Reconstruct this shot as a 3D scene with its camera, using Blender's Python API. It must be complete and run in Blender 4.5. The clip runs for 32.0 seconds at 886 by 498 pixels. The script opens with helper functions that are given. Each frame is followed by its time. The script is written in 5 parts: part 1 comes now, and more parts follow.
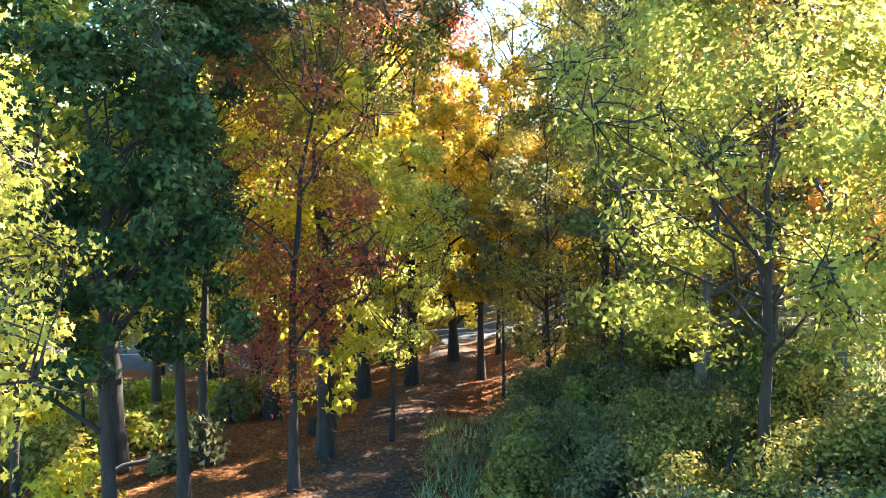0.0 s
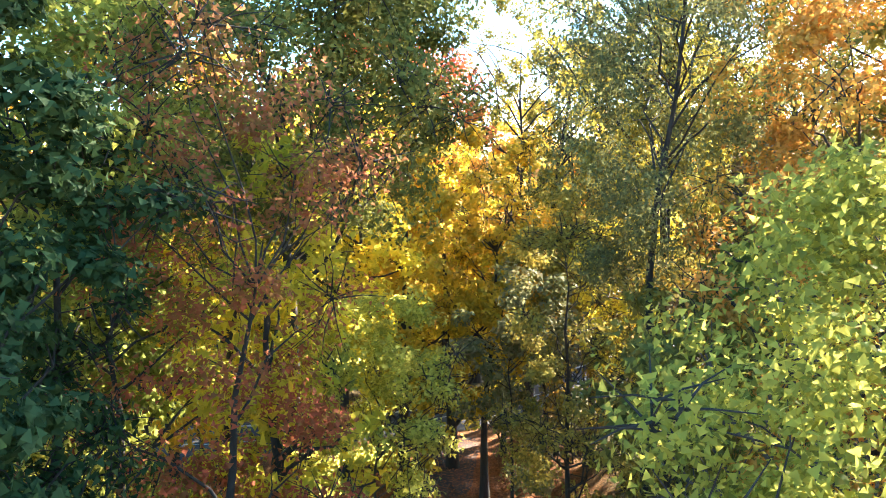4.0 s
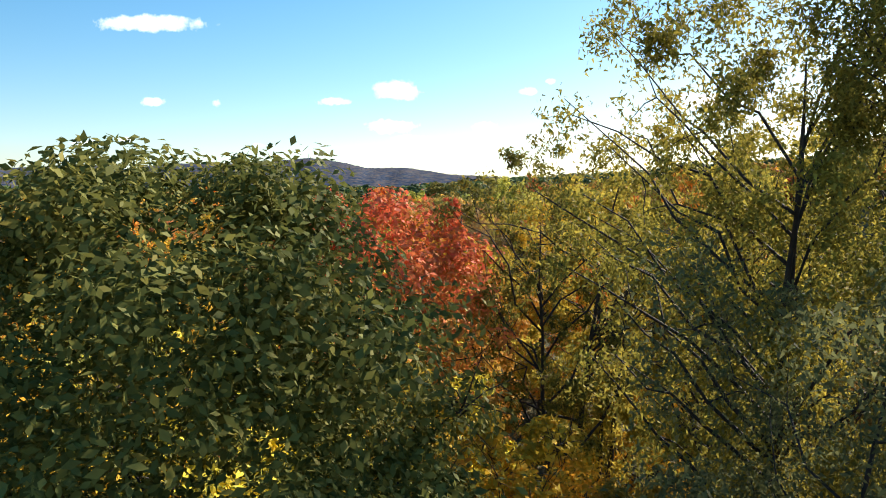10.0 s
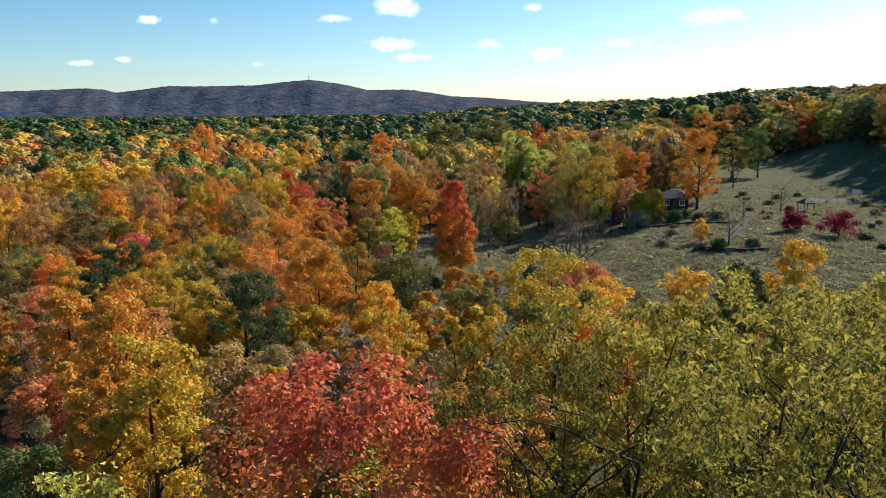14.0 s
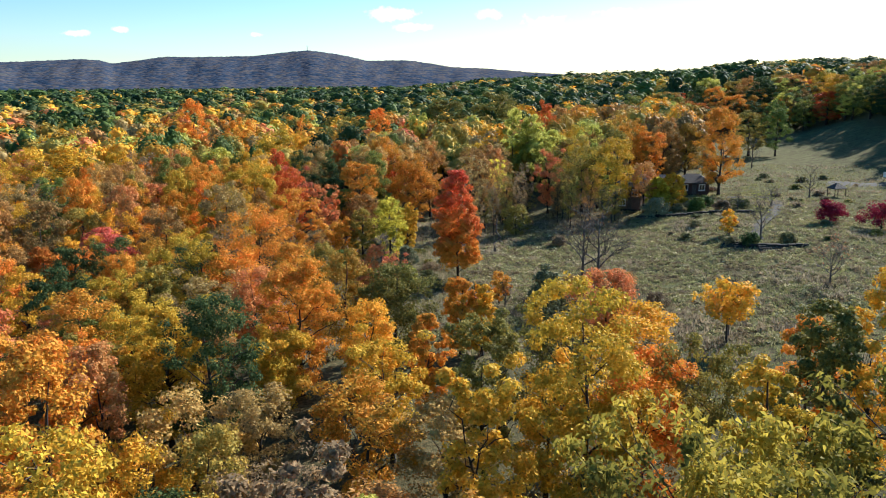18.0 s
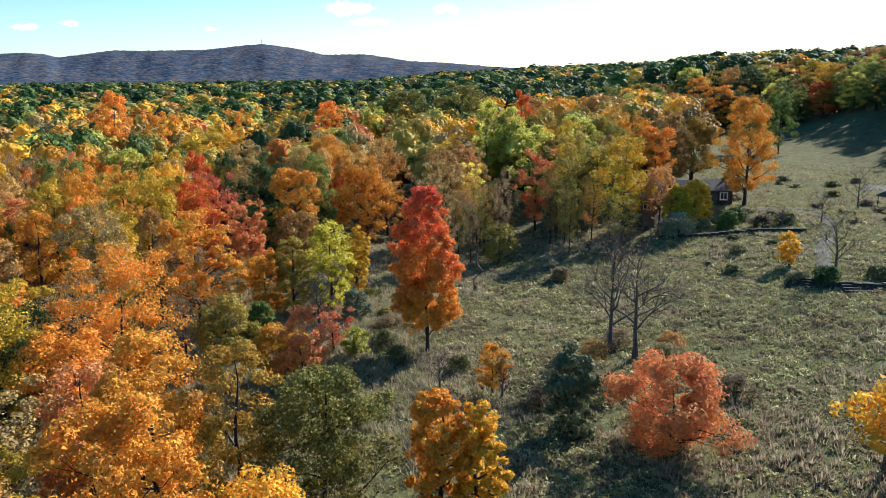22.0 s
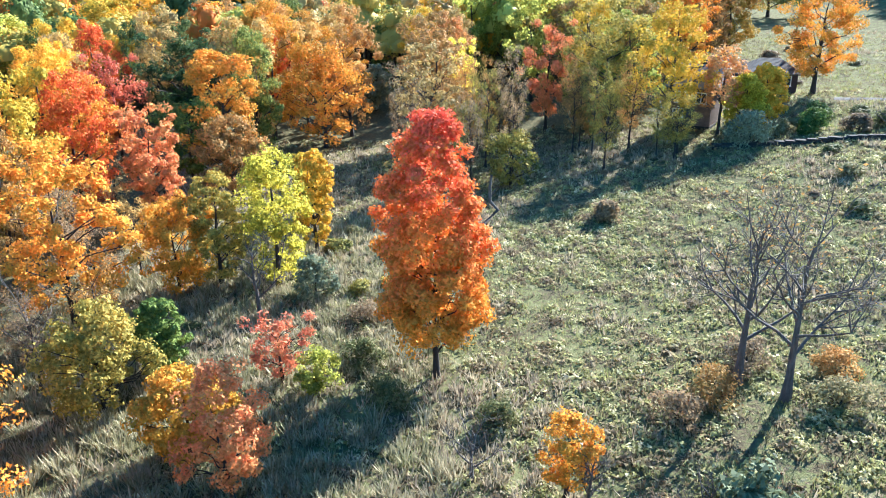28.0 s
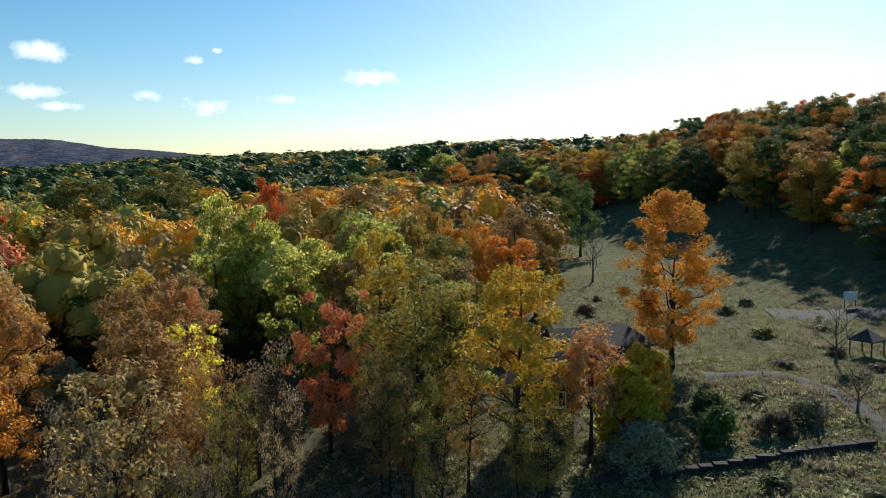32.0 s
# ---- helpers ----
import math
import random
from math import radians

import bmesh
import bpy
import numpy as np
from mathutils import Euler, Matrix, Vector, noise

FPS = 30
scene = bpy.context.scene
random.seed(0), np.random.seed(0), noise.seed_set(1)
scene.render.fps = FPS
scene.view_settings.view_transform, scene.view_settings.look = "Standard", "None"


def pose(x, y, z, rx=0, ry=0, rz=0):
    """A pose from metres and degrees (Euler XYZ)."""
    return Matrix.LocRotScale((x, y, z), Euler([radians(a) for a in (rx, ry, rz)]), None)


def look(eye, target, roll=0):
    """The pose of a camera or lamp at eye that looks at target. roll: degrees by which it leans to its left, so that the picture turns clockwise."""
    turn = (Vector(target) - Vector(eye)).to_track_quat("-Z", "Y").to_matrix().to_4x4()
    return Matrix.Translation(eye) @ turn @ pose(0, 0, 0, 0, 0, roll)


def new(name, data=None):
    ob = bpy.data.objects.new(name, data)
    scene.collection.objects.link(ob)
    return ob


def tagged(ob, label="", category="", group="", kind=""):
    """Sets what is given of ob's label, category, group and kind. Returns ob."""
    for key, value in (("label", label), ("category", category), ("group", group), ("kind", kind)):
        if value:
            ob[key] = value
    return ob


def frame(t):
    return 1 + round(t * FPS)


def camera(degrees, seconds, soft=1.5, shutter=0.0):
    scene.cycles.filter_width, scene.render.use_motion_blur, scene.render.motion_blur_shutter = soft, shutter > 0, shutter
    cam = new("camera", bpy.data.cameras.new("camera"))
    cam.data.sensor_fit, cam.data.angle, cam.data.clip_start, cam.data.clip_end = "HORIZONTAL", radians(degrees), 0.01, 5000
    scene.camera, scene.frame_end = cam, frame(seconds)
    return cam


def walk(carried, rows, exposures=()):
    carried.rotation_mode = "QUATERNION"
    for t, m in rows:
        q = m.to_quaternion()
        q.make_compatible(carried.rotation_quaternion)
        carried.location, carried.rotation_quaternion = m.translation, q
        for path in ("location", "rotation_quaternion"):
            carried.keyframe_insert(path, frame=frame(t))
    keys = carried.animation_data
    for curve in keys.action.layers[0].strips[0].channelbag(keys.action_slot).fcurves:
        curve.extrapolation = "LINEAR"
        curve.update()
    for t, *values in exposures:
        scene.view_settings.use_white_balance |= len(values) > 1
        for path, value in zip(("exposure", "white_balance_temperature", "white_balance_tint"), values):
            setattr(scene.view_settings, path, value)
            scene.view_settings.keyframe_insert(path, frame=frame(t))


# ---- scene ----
cam = camera(57.5, 32.0, 1.0)
PATH = [
    (0, pose(0, -8.2, 2.95, 86, -0, 0)),
    (0.5, pose(0.019, -7.57, 3.248, 86, -0, 0)),
    (1, pose(0.037, -6.856, 3.589, 86, -0, 0)),
    (1.5, pose(0.068, -6.078, 3.964, 86, -0.1, 0.01)),
    (2, pose(0.087, -5.277, 4.399, 86.1, -0.1, 0.01)),
    (2.5, pose(0.105, -4.485, 4.965, 86.1, -0.2, 0.01)),
    (3, pose(0.105, -3.729, 5.565, 86.1, -0.2, 0.01)),
    (3.5, pose(0.112, -2.952, 6.188, 86.2, -0.2, 0.01)),
    (5.5, pose(0, 0, 8.8, 86, -0, 0)),
    (6, pose(0, 0.747, 9.449, 86.2, 0.1, -0.01)),
    (6.5, pose(0, 1.345, 9.969, 86.3, 0.2, -0.01)),
    (7, pose(0, 2.092, 10.619, 86.7, 0.19, -0.11)),
    (7.5, pose(0, 2.839, 11.268, 86.9, 0.2, -0.01)),
    (8, pose(0, 3.456, 12.067, 87, 0.11, 0.09)),
    (8.5, pose(0, 4.353, 12.846, 87.5, 0.3, -0.02)),
    (9, pose(0, 5.12, 13.775, 87.8, 0.4, -0.03)),
    (9.5, pose(0, 5.886, 14.704, 87.5, 0.61, 0.06)),
    (10, pose(0, 6.663, 15.772, 86.7, 0.6, -0.04)),
    (10.5, pose(0, 7.588, 16.971, 86, 0.6, -0.04)),
    (11, pose(0, 8.375, 18.179, 85.3, 0.71, 0.05)),
    (11.5, pose(0, 9.3, 19.377, 84.6, 0.61, 0.06)),
    (12, pose(0, 10.226, 20.575, 83.9, 0.71, 0.05)),
    (12.5, pose(0.14, 11.292, 21.764, 83.2, 0.71, 0.05)),
    (13, pose(0.14, 12.357, 22.952, 82.5, 0.71, 0.15)),
    (13.5, pose(0.14, 13.413, 24.001, 81.8, 0.71, 0.15)),
    (14, pose(0.14, 14.479, 25.19, 81.1, 0.81, 0.14)),
    (14.5, pose(0, 15.654, 25.95, 80.4, 0.81, 0.14)),
    (16.5, pose(0, 20.461, 26.456, 79.2, 0.91, 0.14)),
    (17, pose(-0.14, 21.868, 26.498, 79.2, 0.91, 0.14)),
    (17.5, pose(-0.14, 24.531, 26.452, 79.1, 0.91, 0.14)),
    (18, pose(-0.14, 27.773, 26.646, 79.1, 0.81, 0.14)),
    (18.5, pose(-0.28, 31.284, 26.681, 79, 0.91, 0.14)),
    (19, pose(-0.28, 34.944, 26.846, 79, 0.81, 0.14)),
    (19.5, pose(-0.42, 38.864, 26.713, 79, 0.91, 0.14)),
    (20, pose(-0.56, 43.064, 26.559, 78.9, 0.91, 0.14)),
    (20.5, pose(-0.56, 47.682, 26.377, 78.8, 0.81, 0.14)),
    (21, pose(-0.7, 52.69, 25.746, 78.8, 0.81, 0.04)),
    (21.5, pose(-0.7, 57.848, 25.245, 78.7, 0.91, -2.77)),
    (22, pose(-0.42, 62.905, 25.312, 78.7, 0.91, -2.77)),
    (22.5, pose(-0.28, 68.102, 25.37, 78.8, 0.8, -2.86)),
    (23, pose(-0.14, 72.171, 25.366, 78.8, 0.8, -2.86)),
    (23.5, pose(-0.42, 74.276, 25.359, 78.81, 0.86, -4.97)),
    (24, pose(-0.84, 75.104, 25.161, 78.91, 0.76, -4.96)),
    (24.5, pose(-1.68, 75.653, 24.982, 79.02, 0.8, -5.77)),
    (25, pose(-2.52, 76.062, 24.813, 79.02, 0.81, -5.67)),
    (25.5, pose(-2.94, 77.748, 24.836, 79.02, 0.91, -5.68)),
    (26, pose(-2.94, 80.402, 24.65, 78.42, 0.9, -5.78)),
    (26.5, pose(-2.8, 83.773, 24.695, 75.02, 0.9, -5.78)),
    (28.5, pose(-2.1, 99.084, 24.887, 67.72, 0.58, -6.05)),
    (29, pose(-1.68, 103.433, 24.864, 66.92, 0.48, -6.05)),
    (29.5, pose(-1.4, 107.921, 24.831, 67.52, 0.48, -6.05)),
    (30, pose(-0.98, 112.41, 24.798, 70.42, 0.38, -6.04)),
    (30.5, pose(-0.28, 117.048, 24.894, 73.85, 0.45, -9.35)),
    (31, pose(0.84, 121.387, 24.731, 77.54, 0.56, -15.07)),
    (31.5, pose(2.38, 125.885, 24.838, 81.43, 0.56, -19.68)),
    (32, pose(4.2, 130.104, 24.964, 84.61, 0.65, -22.89)),
]
walk(cam, PATH, [(0, 3.7, 7000, 12), (3.5, 3.65, 7100, 13), (6, 3.0, 7000, 13), (8.5, 2.2, 7300, 15), (10, 1.25, 6950, 14), (11, 0.72, 6500, 11), (14, 0.75, 6250, 11), (19, 1.18, 6150, 10), (26, 1.22, 5900, 9),
                 (28.5, 2.6, 5500, 8), (30, 2.5, 5400, 8), (31, 2.2, 5450, 8), (32, 0.5, 6300, 8)])
# world, sun and sky
SUN_AZ, SUN_EL = 44.0, 29.0   # degrees clockwise from +y, degrees up
world = bpy.data.worlds.new("world")
scene.world = world
world.use_nodes = True
wn, wl = world.node_tree.nodes, world.node_tree.links
wn.clear()
w_out = wn.new("ShaderNodeOutputWorld")
w_bg = wn.new("ShaderNodeBackground")
w_sky = wn.new("ShaderNodeTexSky")
w_sky.sky_type = "NISHITA"
w_sky.sun_disc = False
w_sky.sun_elevation, w_sky.sun_rotation = radians(SUN_EL), radians(SUN_AZ)
w_sky.altitude, w_sky.air_density, w_sky.dust_density, w_sky.ozone_density = 200, 1.0, 0.45, 2.5
w_co = wn.new("ShaderNodeTexCoord")
w_sep = wn.new("ShaderNodeSeparateXYZ")
wl.new(w_co.outputs["Generated"], w_sep.inputs[0])
# a clear, strongly blue autumn sky
w_hue = wn.new("ShaderNodeHueSaturation")
w_hue.inputs["Hue"].default_value, w_hue.inputs["Saturation"].default_value = 0.492, 1.36
wl.new(w_sky.outputs[0], w_hue.inputs["Color"])
# small fair-weather clouds in the north: way east, way up, half-width, half-height, thickness
CLOUDS = ((-0.3558, 0.1269, 0.021, 0.007, 1.0), (-0.1325, 0.1254, 0.025, 0.0063, 1.0), (-0.0533, 0.1379, 0.036, 0.014, 1.15), (-0.0645, 0.0935, 0.038, 0.0105, 0.95),
          (-0.0406, 0.0782, 0.031, 0.0063, 0.75), (0.1078, 0.1345, 0.014, 0.0056, 0.85), (0.1338, 0.1469, 0.0077, 0.0042, 0.85), (0.3239, 0.1217, 0.045, 0.0126, 1.0),
          (-0.4413, 0.0778, 0.021, 0.0049, 0.85), (-0.3893, 0.0812, 0.014, 0.0049, 0.9), (0.0561, 0.0926, 0.018, 0.0077, 0.75), (0.1215, 0.081, 0.031, 0.0126, 0.7),
          (0.2179, 0.092, 0.049, 0.007, 0.5), (-0.2238, 0.0723, 0.0098, 0.0042, 0.75), (-0.2755, 0.1252, 0.0084, 0.0063, 0.55), (-0.3537, 0.2219, 0.08, 0.0126, 1.1))
w_north = wn.new("ShaderNodeMath"); w_north.operation = "MAXIMUM"; w_north.inputs[1].default_value = 0.05
wl.new(w_sep.outputs["Y"], w_north.inputs[0])
w_comb = wn.new("ShaderNodeCombineXYZ")
for i in range(3):
    wl.new(w_north.outputs[0], w_comb.inputs[i])
w_div = wn.new("ShaderNodeVectorMath"); w_div.operation = "DIVIDE"
wl.new(w_co.outputs["Generated"], w_div.inputs[0])
wl.new(w_comb.outputs[0], w_div.inputs[1])
w_all = None
for cx, cz, sx, sz, thick in CLOUDS:
    w_off = wn.new("ShaderNodeVectorMath"); w_off.operation = "SUBTRACT"; w_off.inputs[1].default_value = (cx, 1.0, cz)
    w_scl = wn.new("ShaderNodeVectorMath"); w_scl.operation = "MULTIPLY"; w_scl.inputs[1].default_value = (1 / sx, 1.0, 1 / sz)
    w_len = wn.new("ShaderNodeVectorMath"); w_len.operation = "LENGTH"
    w_val = wn.new("ShaderNodeMath"); w_val.operation = "MULTIPLY_ADD"; w_val.inputs[1].default_value, w_val.inputs[2].default_value = -thick, thick
    wl.new(w_div.outputs[0], w_off.inputs[0]); wl.new(w_off.outputs[0], w_scl.inputs[0]); wl.new(w_scl.outputs[0], w_len.inputs[0]); wl.new(w_len.outputs["Value"], w_val.inputs[0])
    if w_all is not None:
        w_top = wn.new("ShaderNodeMath"); w_top.operation = "MAXIMUM"
        wl.new(w_all, w_top.inputs[0]); wl.new(w_val.outputs[0], w_top.inputs[1])
        w_all = w_top.outputs[0]
    else:
        w_all = w_val.outputs[0]
w_noise = wn.new("ShaderNodeTexNoise")
w_noise.inputs["Scale"].default_value, w_noise.inputs["Detail"].default_value, w_noise.inputs["Roughness"].default_value = 60.0, 5.0, 0.6
wl.new(w_div.outputs[0], w_noise.inputs["Vector"])
w_rag = wn.new("ShaderNodeMath"); w_rag.operation = "MULTIPLY_ADD"; w_rag.inputs[1].default_value = 1.7
wl.new(w_noise.outputs["Fac"], w_rag.inputs[0]); wl.new(w_all, w_rag.inputs[2])
w_ramp = wn.new("ShaderNodeValToRGB")
w_ramp.color_ramp.elements[0].position, w_ramp.color_ramp.elements[1].position = 0.0, 1.0
w_sub = wn.new("ShaderNodeMath"); w_sub.operation = "SUBTRACT"; w_sub.inputs[1].default_value = 0.95
wl.new(w_rag.outputs[0], w_sub.inputs[0])
wl.new(w_sub.outputs[0], w_ramp.inputs[0])
w_mix = wn.new("ShaderNodeMix"); w_mix.data_type = "RGBA"
wl.new(w_ramp.outputs["Color"], w_mix.inputs["Factor"])
wl.new(w_hue.outputs[0], w_mix.inputs["A"])
w_mix.inputs["B"].default_value = (13.0, 13.2, 13.6, 1)
wl.new(w_mix.outputs["Result"], w_bg.inputs["Color"])
w_bg.inputs["Strength"].default_value = 0.078
wl.new(w_bg.outputs[0], w_out.inputs[0])

sun_dir = Vector((math.sin(radians(SUN_AZ)) * math.cos(radians(SUN_EL)), math.cos(radians(SUN_AZ)) * math.cos(radians(SUN_EL)), math.sin(radians(SUN_EL))))
sun_data = bpy.data.lights.new("sun", "SUN")
sun_data.energy, sun_data.angle, sun_data.color = 5.0, radians(0.53), (1.0, 0.94, 0.84)
sun = new("sun", sun_data)
sun.matrix_world = look(sun_dir * 300, (0, 0, 0))


# ---- materials ----
def material(name):
    m = bpy.data.materials.new(name)
    m.use_nodes = True
    n, l = m.node_tree.nodes, m.node_tree.links
    return m, n, l, n["Principled BSDF"]


def ramp_node(n, stops):
    r = n.new("ShaderNodeValToRGB")
    e = r.color_ramp.elements
    while len(e) < len(stops):
        e.new(0.5)
    for k, (p, c) in enumerate(stops):
        e[k].position, e[k].color = p, (*c, 1)
    return r


def maths(n, l, op, a, b):
    m = n.new("ShaderNodeMath")
    m.operation = op
    for k, v in enumerate((a, b)):
        if isinstance(v, (int, float)):
            m.inputs[k].default_value = v
        else:
            l.new(v, m.inputs[k])
    return m.outputs[0]


def noise_node(n, l, vector, scale, detail=3.0, rough=0.55):
    t = n.new("ShaderNodeTexNoise")
    t.inputs["Scale"].default_value, t.inputs["Detail"].default_value, t.inputs["Roughness"].default_value = scale, detail, rough
    if vector is not None:
        l.new(vector, t.inputs["Vector"])
    return t


PALETTE = {}


def leaf_material(name, colours, glow=0.25, patch=0.45, gradient=0.0, lift=0.0, calm=1.0, spread=1.1):
    """Thin leaves that let light through; colour varies by leaf, by branch and by tree. gradient: how far the colour runs from the crown's foot to its top."""
    PALETTE[name] = colours
    m, n, l, b = material(name)
    co, geo, info = n.new("ShaderNodeTexCoord"), n.new("ShaderNodeNewGeometry"), n.new("ShaderNodeObjectInfo")
    nz = noise_node(n, l, co.outputs["Object"], patch, 3.0)
    v = maths(n, l, "MULTIPLY_ADD", geo.outputs["Random Per Island"], 0.34 * calm)
    v.node.inputs[2].default_value = -0.17 * calm
    s = maths(n, l, "MULTIPLY_ADD", nz.outputs["Fac"], spread)
    s.node.inputs[2].default_value = 0.5 - spread / 2
    v = maths(n, l, "ADD", v, s)
    o = maths(n, l, "MULTIPLY_ADD", info.outputs["Random"], 0.5)
    o.node.inputs[2].default_value = -0.25
    v = maths(n, l, "ADD", v, o)
    if gradient:
        sep = n.new("ShaderNodeSeparateXYZ")
        l.new(co.outputs["Generated"], sep.inputs[0])
        g = maths(n, l, "MULTIPLY_ADD", sep.outputs["Z"], gradient)
        g.node.inputs[2].default_value = -gradient * 0.5 + lift
        v = maths(n, l, "ADD", v, g)
    stops = [(k / (len(colours) - 1), c) for k, c in enumerate(colours)]
    r = ramp_node(n, stops)
    l.new(v, r.inputs[0])
    hue = n.new("ShaderNodeHueSaturation")
    val = maths(n, l, "MULTIPLY_ADD", geo.outputs["Random Per Island"], 0.5 * calm)
    val.node.inputs[2].default_value = 1 - 0.25 * calm
    tone = maths(n, l, "MULTIPLY_ADD", info.outputs["Random"], 0.36)
    tone.node.inputs[2].default_value = 0.80
    l.new(maths(n, l, "MULTIPLY", val, tone), hue.inputs["Value"])
    l.new(r.outputs[0], hue.inputs["Color"])
    l.new(hue.outputs[0], b.inputs["Base Color"])
    b.inputs["Roughness"].default_value = 0.65
    b.inputs["Specular IOR Level"].default_value = 0.06
    tr = n.new("ShaderNodeBsdfTranslucent")
    l.new(hue.outputs[0], tr.inputs["Color"])
    mix = n.new("ShaderNodeMixShader")
    mix.inputs[0].default_value = glow
    l.new(b.outputs[0], mix.inputs[1])
    l.new(tr.outputs[0], mix.inputs[2])
    l.new(mix.outputs[0], n["Material Output"].inputs["Surface"])
    return m


LEAF = {
    "red": leaf_material("leaf_red", [(0.60, 0.30, 0.05), (0.62, 0.20, 0.04), (0.60, 0.12, 0.035), (0.50, 0.07, 0.035)]),
    "rednear": leaf_material("leaf_red_over_gold", [(0.44, 0.31, 0.06), (0.64, 0.34, 0.07), (0.65, 0.21, 0.07), (0.61, 0.13, 0.068)], gradient=1.4, lift=-0.22),
    "maple": leaf_material("leaf_maple_red_over_orange", [(0.74, 0.37, 0.055), (0.76, 0.31, 0.05), (0.76, 0.22, 0.055), (0.72, 0.13, 0.07)], patch=0.3, gradient=0.9, lift=0.06),
    "orange": leaf_material("leaf_orange", [(0.64, 0.40, 0.06), (0.70, 0.36, 0.05), (0.74, 0.29, 0.045), (0.66, 0.19, 0.045)]),
    "gold": leaf_material("leaf_gold", [(0.46, 0.36, 0.05), (0.62, 0.43, 0.05), (0.70, 0.41, 0.045), (0.66, 0.31, 0.045)]),
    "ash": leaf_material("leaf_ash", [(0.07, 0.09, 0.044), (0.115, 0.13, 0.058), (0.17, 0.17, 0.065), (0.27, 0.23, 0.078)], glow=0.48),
    "peach": leaf_material("leaf_peach", [(0.56, 0.38, 0.14), (0.62, 0.32, 0.11), (0.64, 0.24, 0.09), (0.58, 0.17, 0.08)]),
    "oak": leaf_material("leaf_oak", [(0.06, 0.10, 0.03), (0.10, 0.145, 0.04), (0.17, 0.20, 0.05), (0.32, 0.29, 0.06)], glow=0.3),
    "yellow": leaf_material("leaf_yellow", [(0.40, 0.40, 0.07), (0.64, 0.56, 0.08), (0.76, 0.63, 0.09), (0.72, 0.52, 0.07)], glow=0.74),
    "lime": leaf_material("leaf_lime", [(0.18, 0.23, 0.06), (0.31, 0.34, 0.075), (0.48, 0.46, 0.10), (0.64, 0.56, 0.14)], glow=0.68),
    "locust": leaf_material("leaf_locust", [(0.13, 0.13, 0.036), (0.235, 0.21, 0.042), (0.34, 0.28, 0.05), (0.47, 0.35, 0.052)], glow=0.4),
    "green": leaf_material("leaf_green", [(0.06, 0.12, 0.04), (0.11, 0.17, 0.045), (0.17, 0.22, 0.05), (0.27, 0.27, 0.06)]),
    "dark": leaf_material("leaf_dark_green", [(0.03, 0.065, 0.03), (0.05, 0.09, 0.035), (0.08, 0.12, 0.042), (0.14, 0.15, 0.05)], glow=0.35),
    "oaknear": leaf_material("leaf_oak_green", [(0.06, 0.085, 0.028), (0.10, 0.12, 0.035), (0.15, 0.155, 0.04), (0.26, 0.21, 0.05)], glow=0.3),
    "citron": leaf_material("leaf_citron", [(0.22, 0.24, 0.06), (0.40, 0.39, 0.08), (0.56, 0.50, 0.10), (0.68, 0.57, 0.13)], glow=0.62),
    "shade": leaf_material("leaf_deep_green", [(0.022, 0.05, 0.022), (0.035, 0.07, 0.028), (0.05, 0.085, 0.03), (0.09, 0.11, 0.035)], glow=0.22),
    "olive": leaf_material("leaf_olive", [(0.15, 0.16, 0.05), (0.24, 0.22, 0.055), (0.34, 0.27, 0.06), (0.44, 0.29, 0.06)]),
    "rust": leaf_material("leaf_rust", [(0.20, 0.17, 0.07), (0.33, 0.21, 0.075), (0.43, 0.23, 0.075), (0.48, 0.25, 0.075)]),
    "rose": leaf_material("leaf_rose", [(0.56, 0.30, 0.13), (0.60, 0.22, 0.11), (0.60, 0.16, 0.10), (0.54, 0.11, 0.09)]),
    "dusky": leaf_material("leaf_dusky_red", [(0.58, 0.36, 0.09), (0.54, 0.21, 0.10), (0.52, 0.135, 0.09), (0.60, 0.11, 0.10)], glow=0.72, gradient=-0.4, lift=0.14),
    "amber": leaf_material("leaf_amber", [(0.30, 0.23, 0.05), (0.42, 0.28, 0.05), (0.48, 0.25, 0.05), (0.44, 0.19, 0.05)]),
    "tan": leaf_material("leaf_tan", [(0.36, 0.27, 0.13), (0.46, 0.33, 0.13), (0.54, 0.36, 0.11), (0.52, 0.30, 0.10)]),
    "crimson": leaf_material("leaf_crimson", [(0.20, 0.02, 0.045), (0.28, 0.025, 0.055), (0.38, 0.03, 0.06), (0.42, 0.06, 0.06)]),
    "silver": leaf_material("leaf_silver", [(0.13, 0.16, 0.10), (0.19, 0.22, 0.135), (0.25, 0.27, 0.165), (0.30, 0.30, 0.175)], glow=0.3),
    "cedar": leaf_material("leaf_cedar", [(0.07, 0.10, 0.06), (0.11, 0.14, 0.08), (0.15, 0.17, 0.09), (0.19, 0.18, 0.09)], glow=0.2),
    "grey": leaf_material("leaf_dry_grey", [(0.16, 0.125, 0.09), (0.21, 0.16, 0.105), (0.28, 0.20, 0.115), (0.36, 0.24, 0.12)], glow=0.4),
    "bramble": leaf_material("leaf_bramble", [(0.10, 0.13, 0.05), (0.16, 0.17, 0.07), (0.22, 0.20, 0.10), (0.30, 0.22, 0.12)], glow=0.35),
}


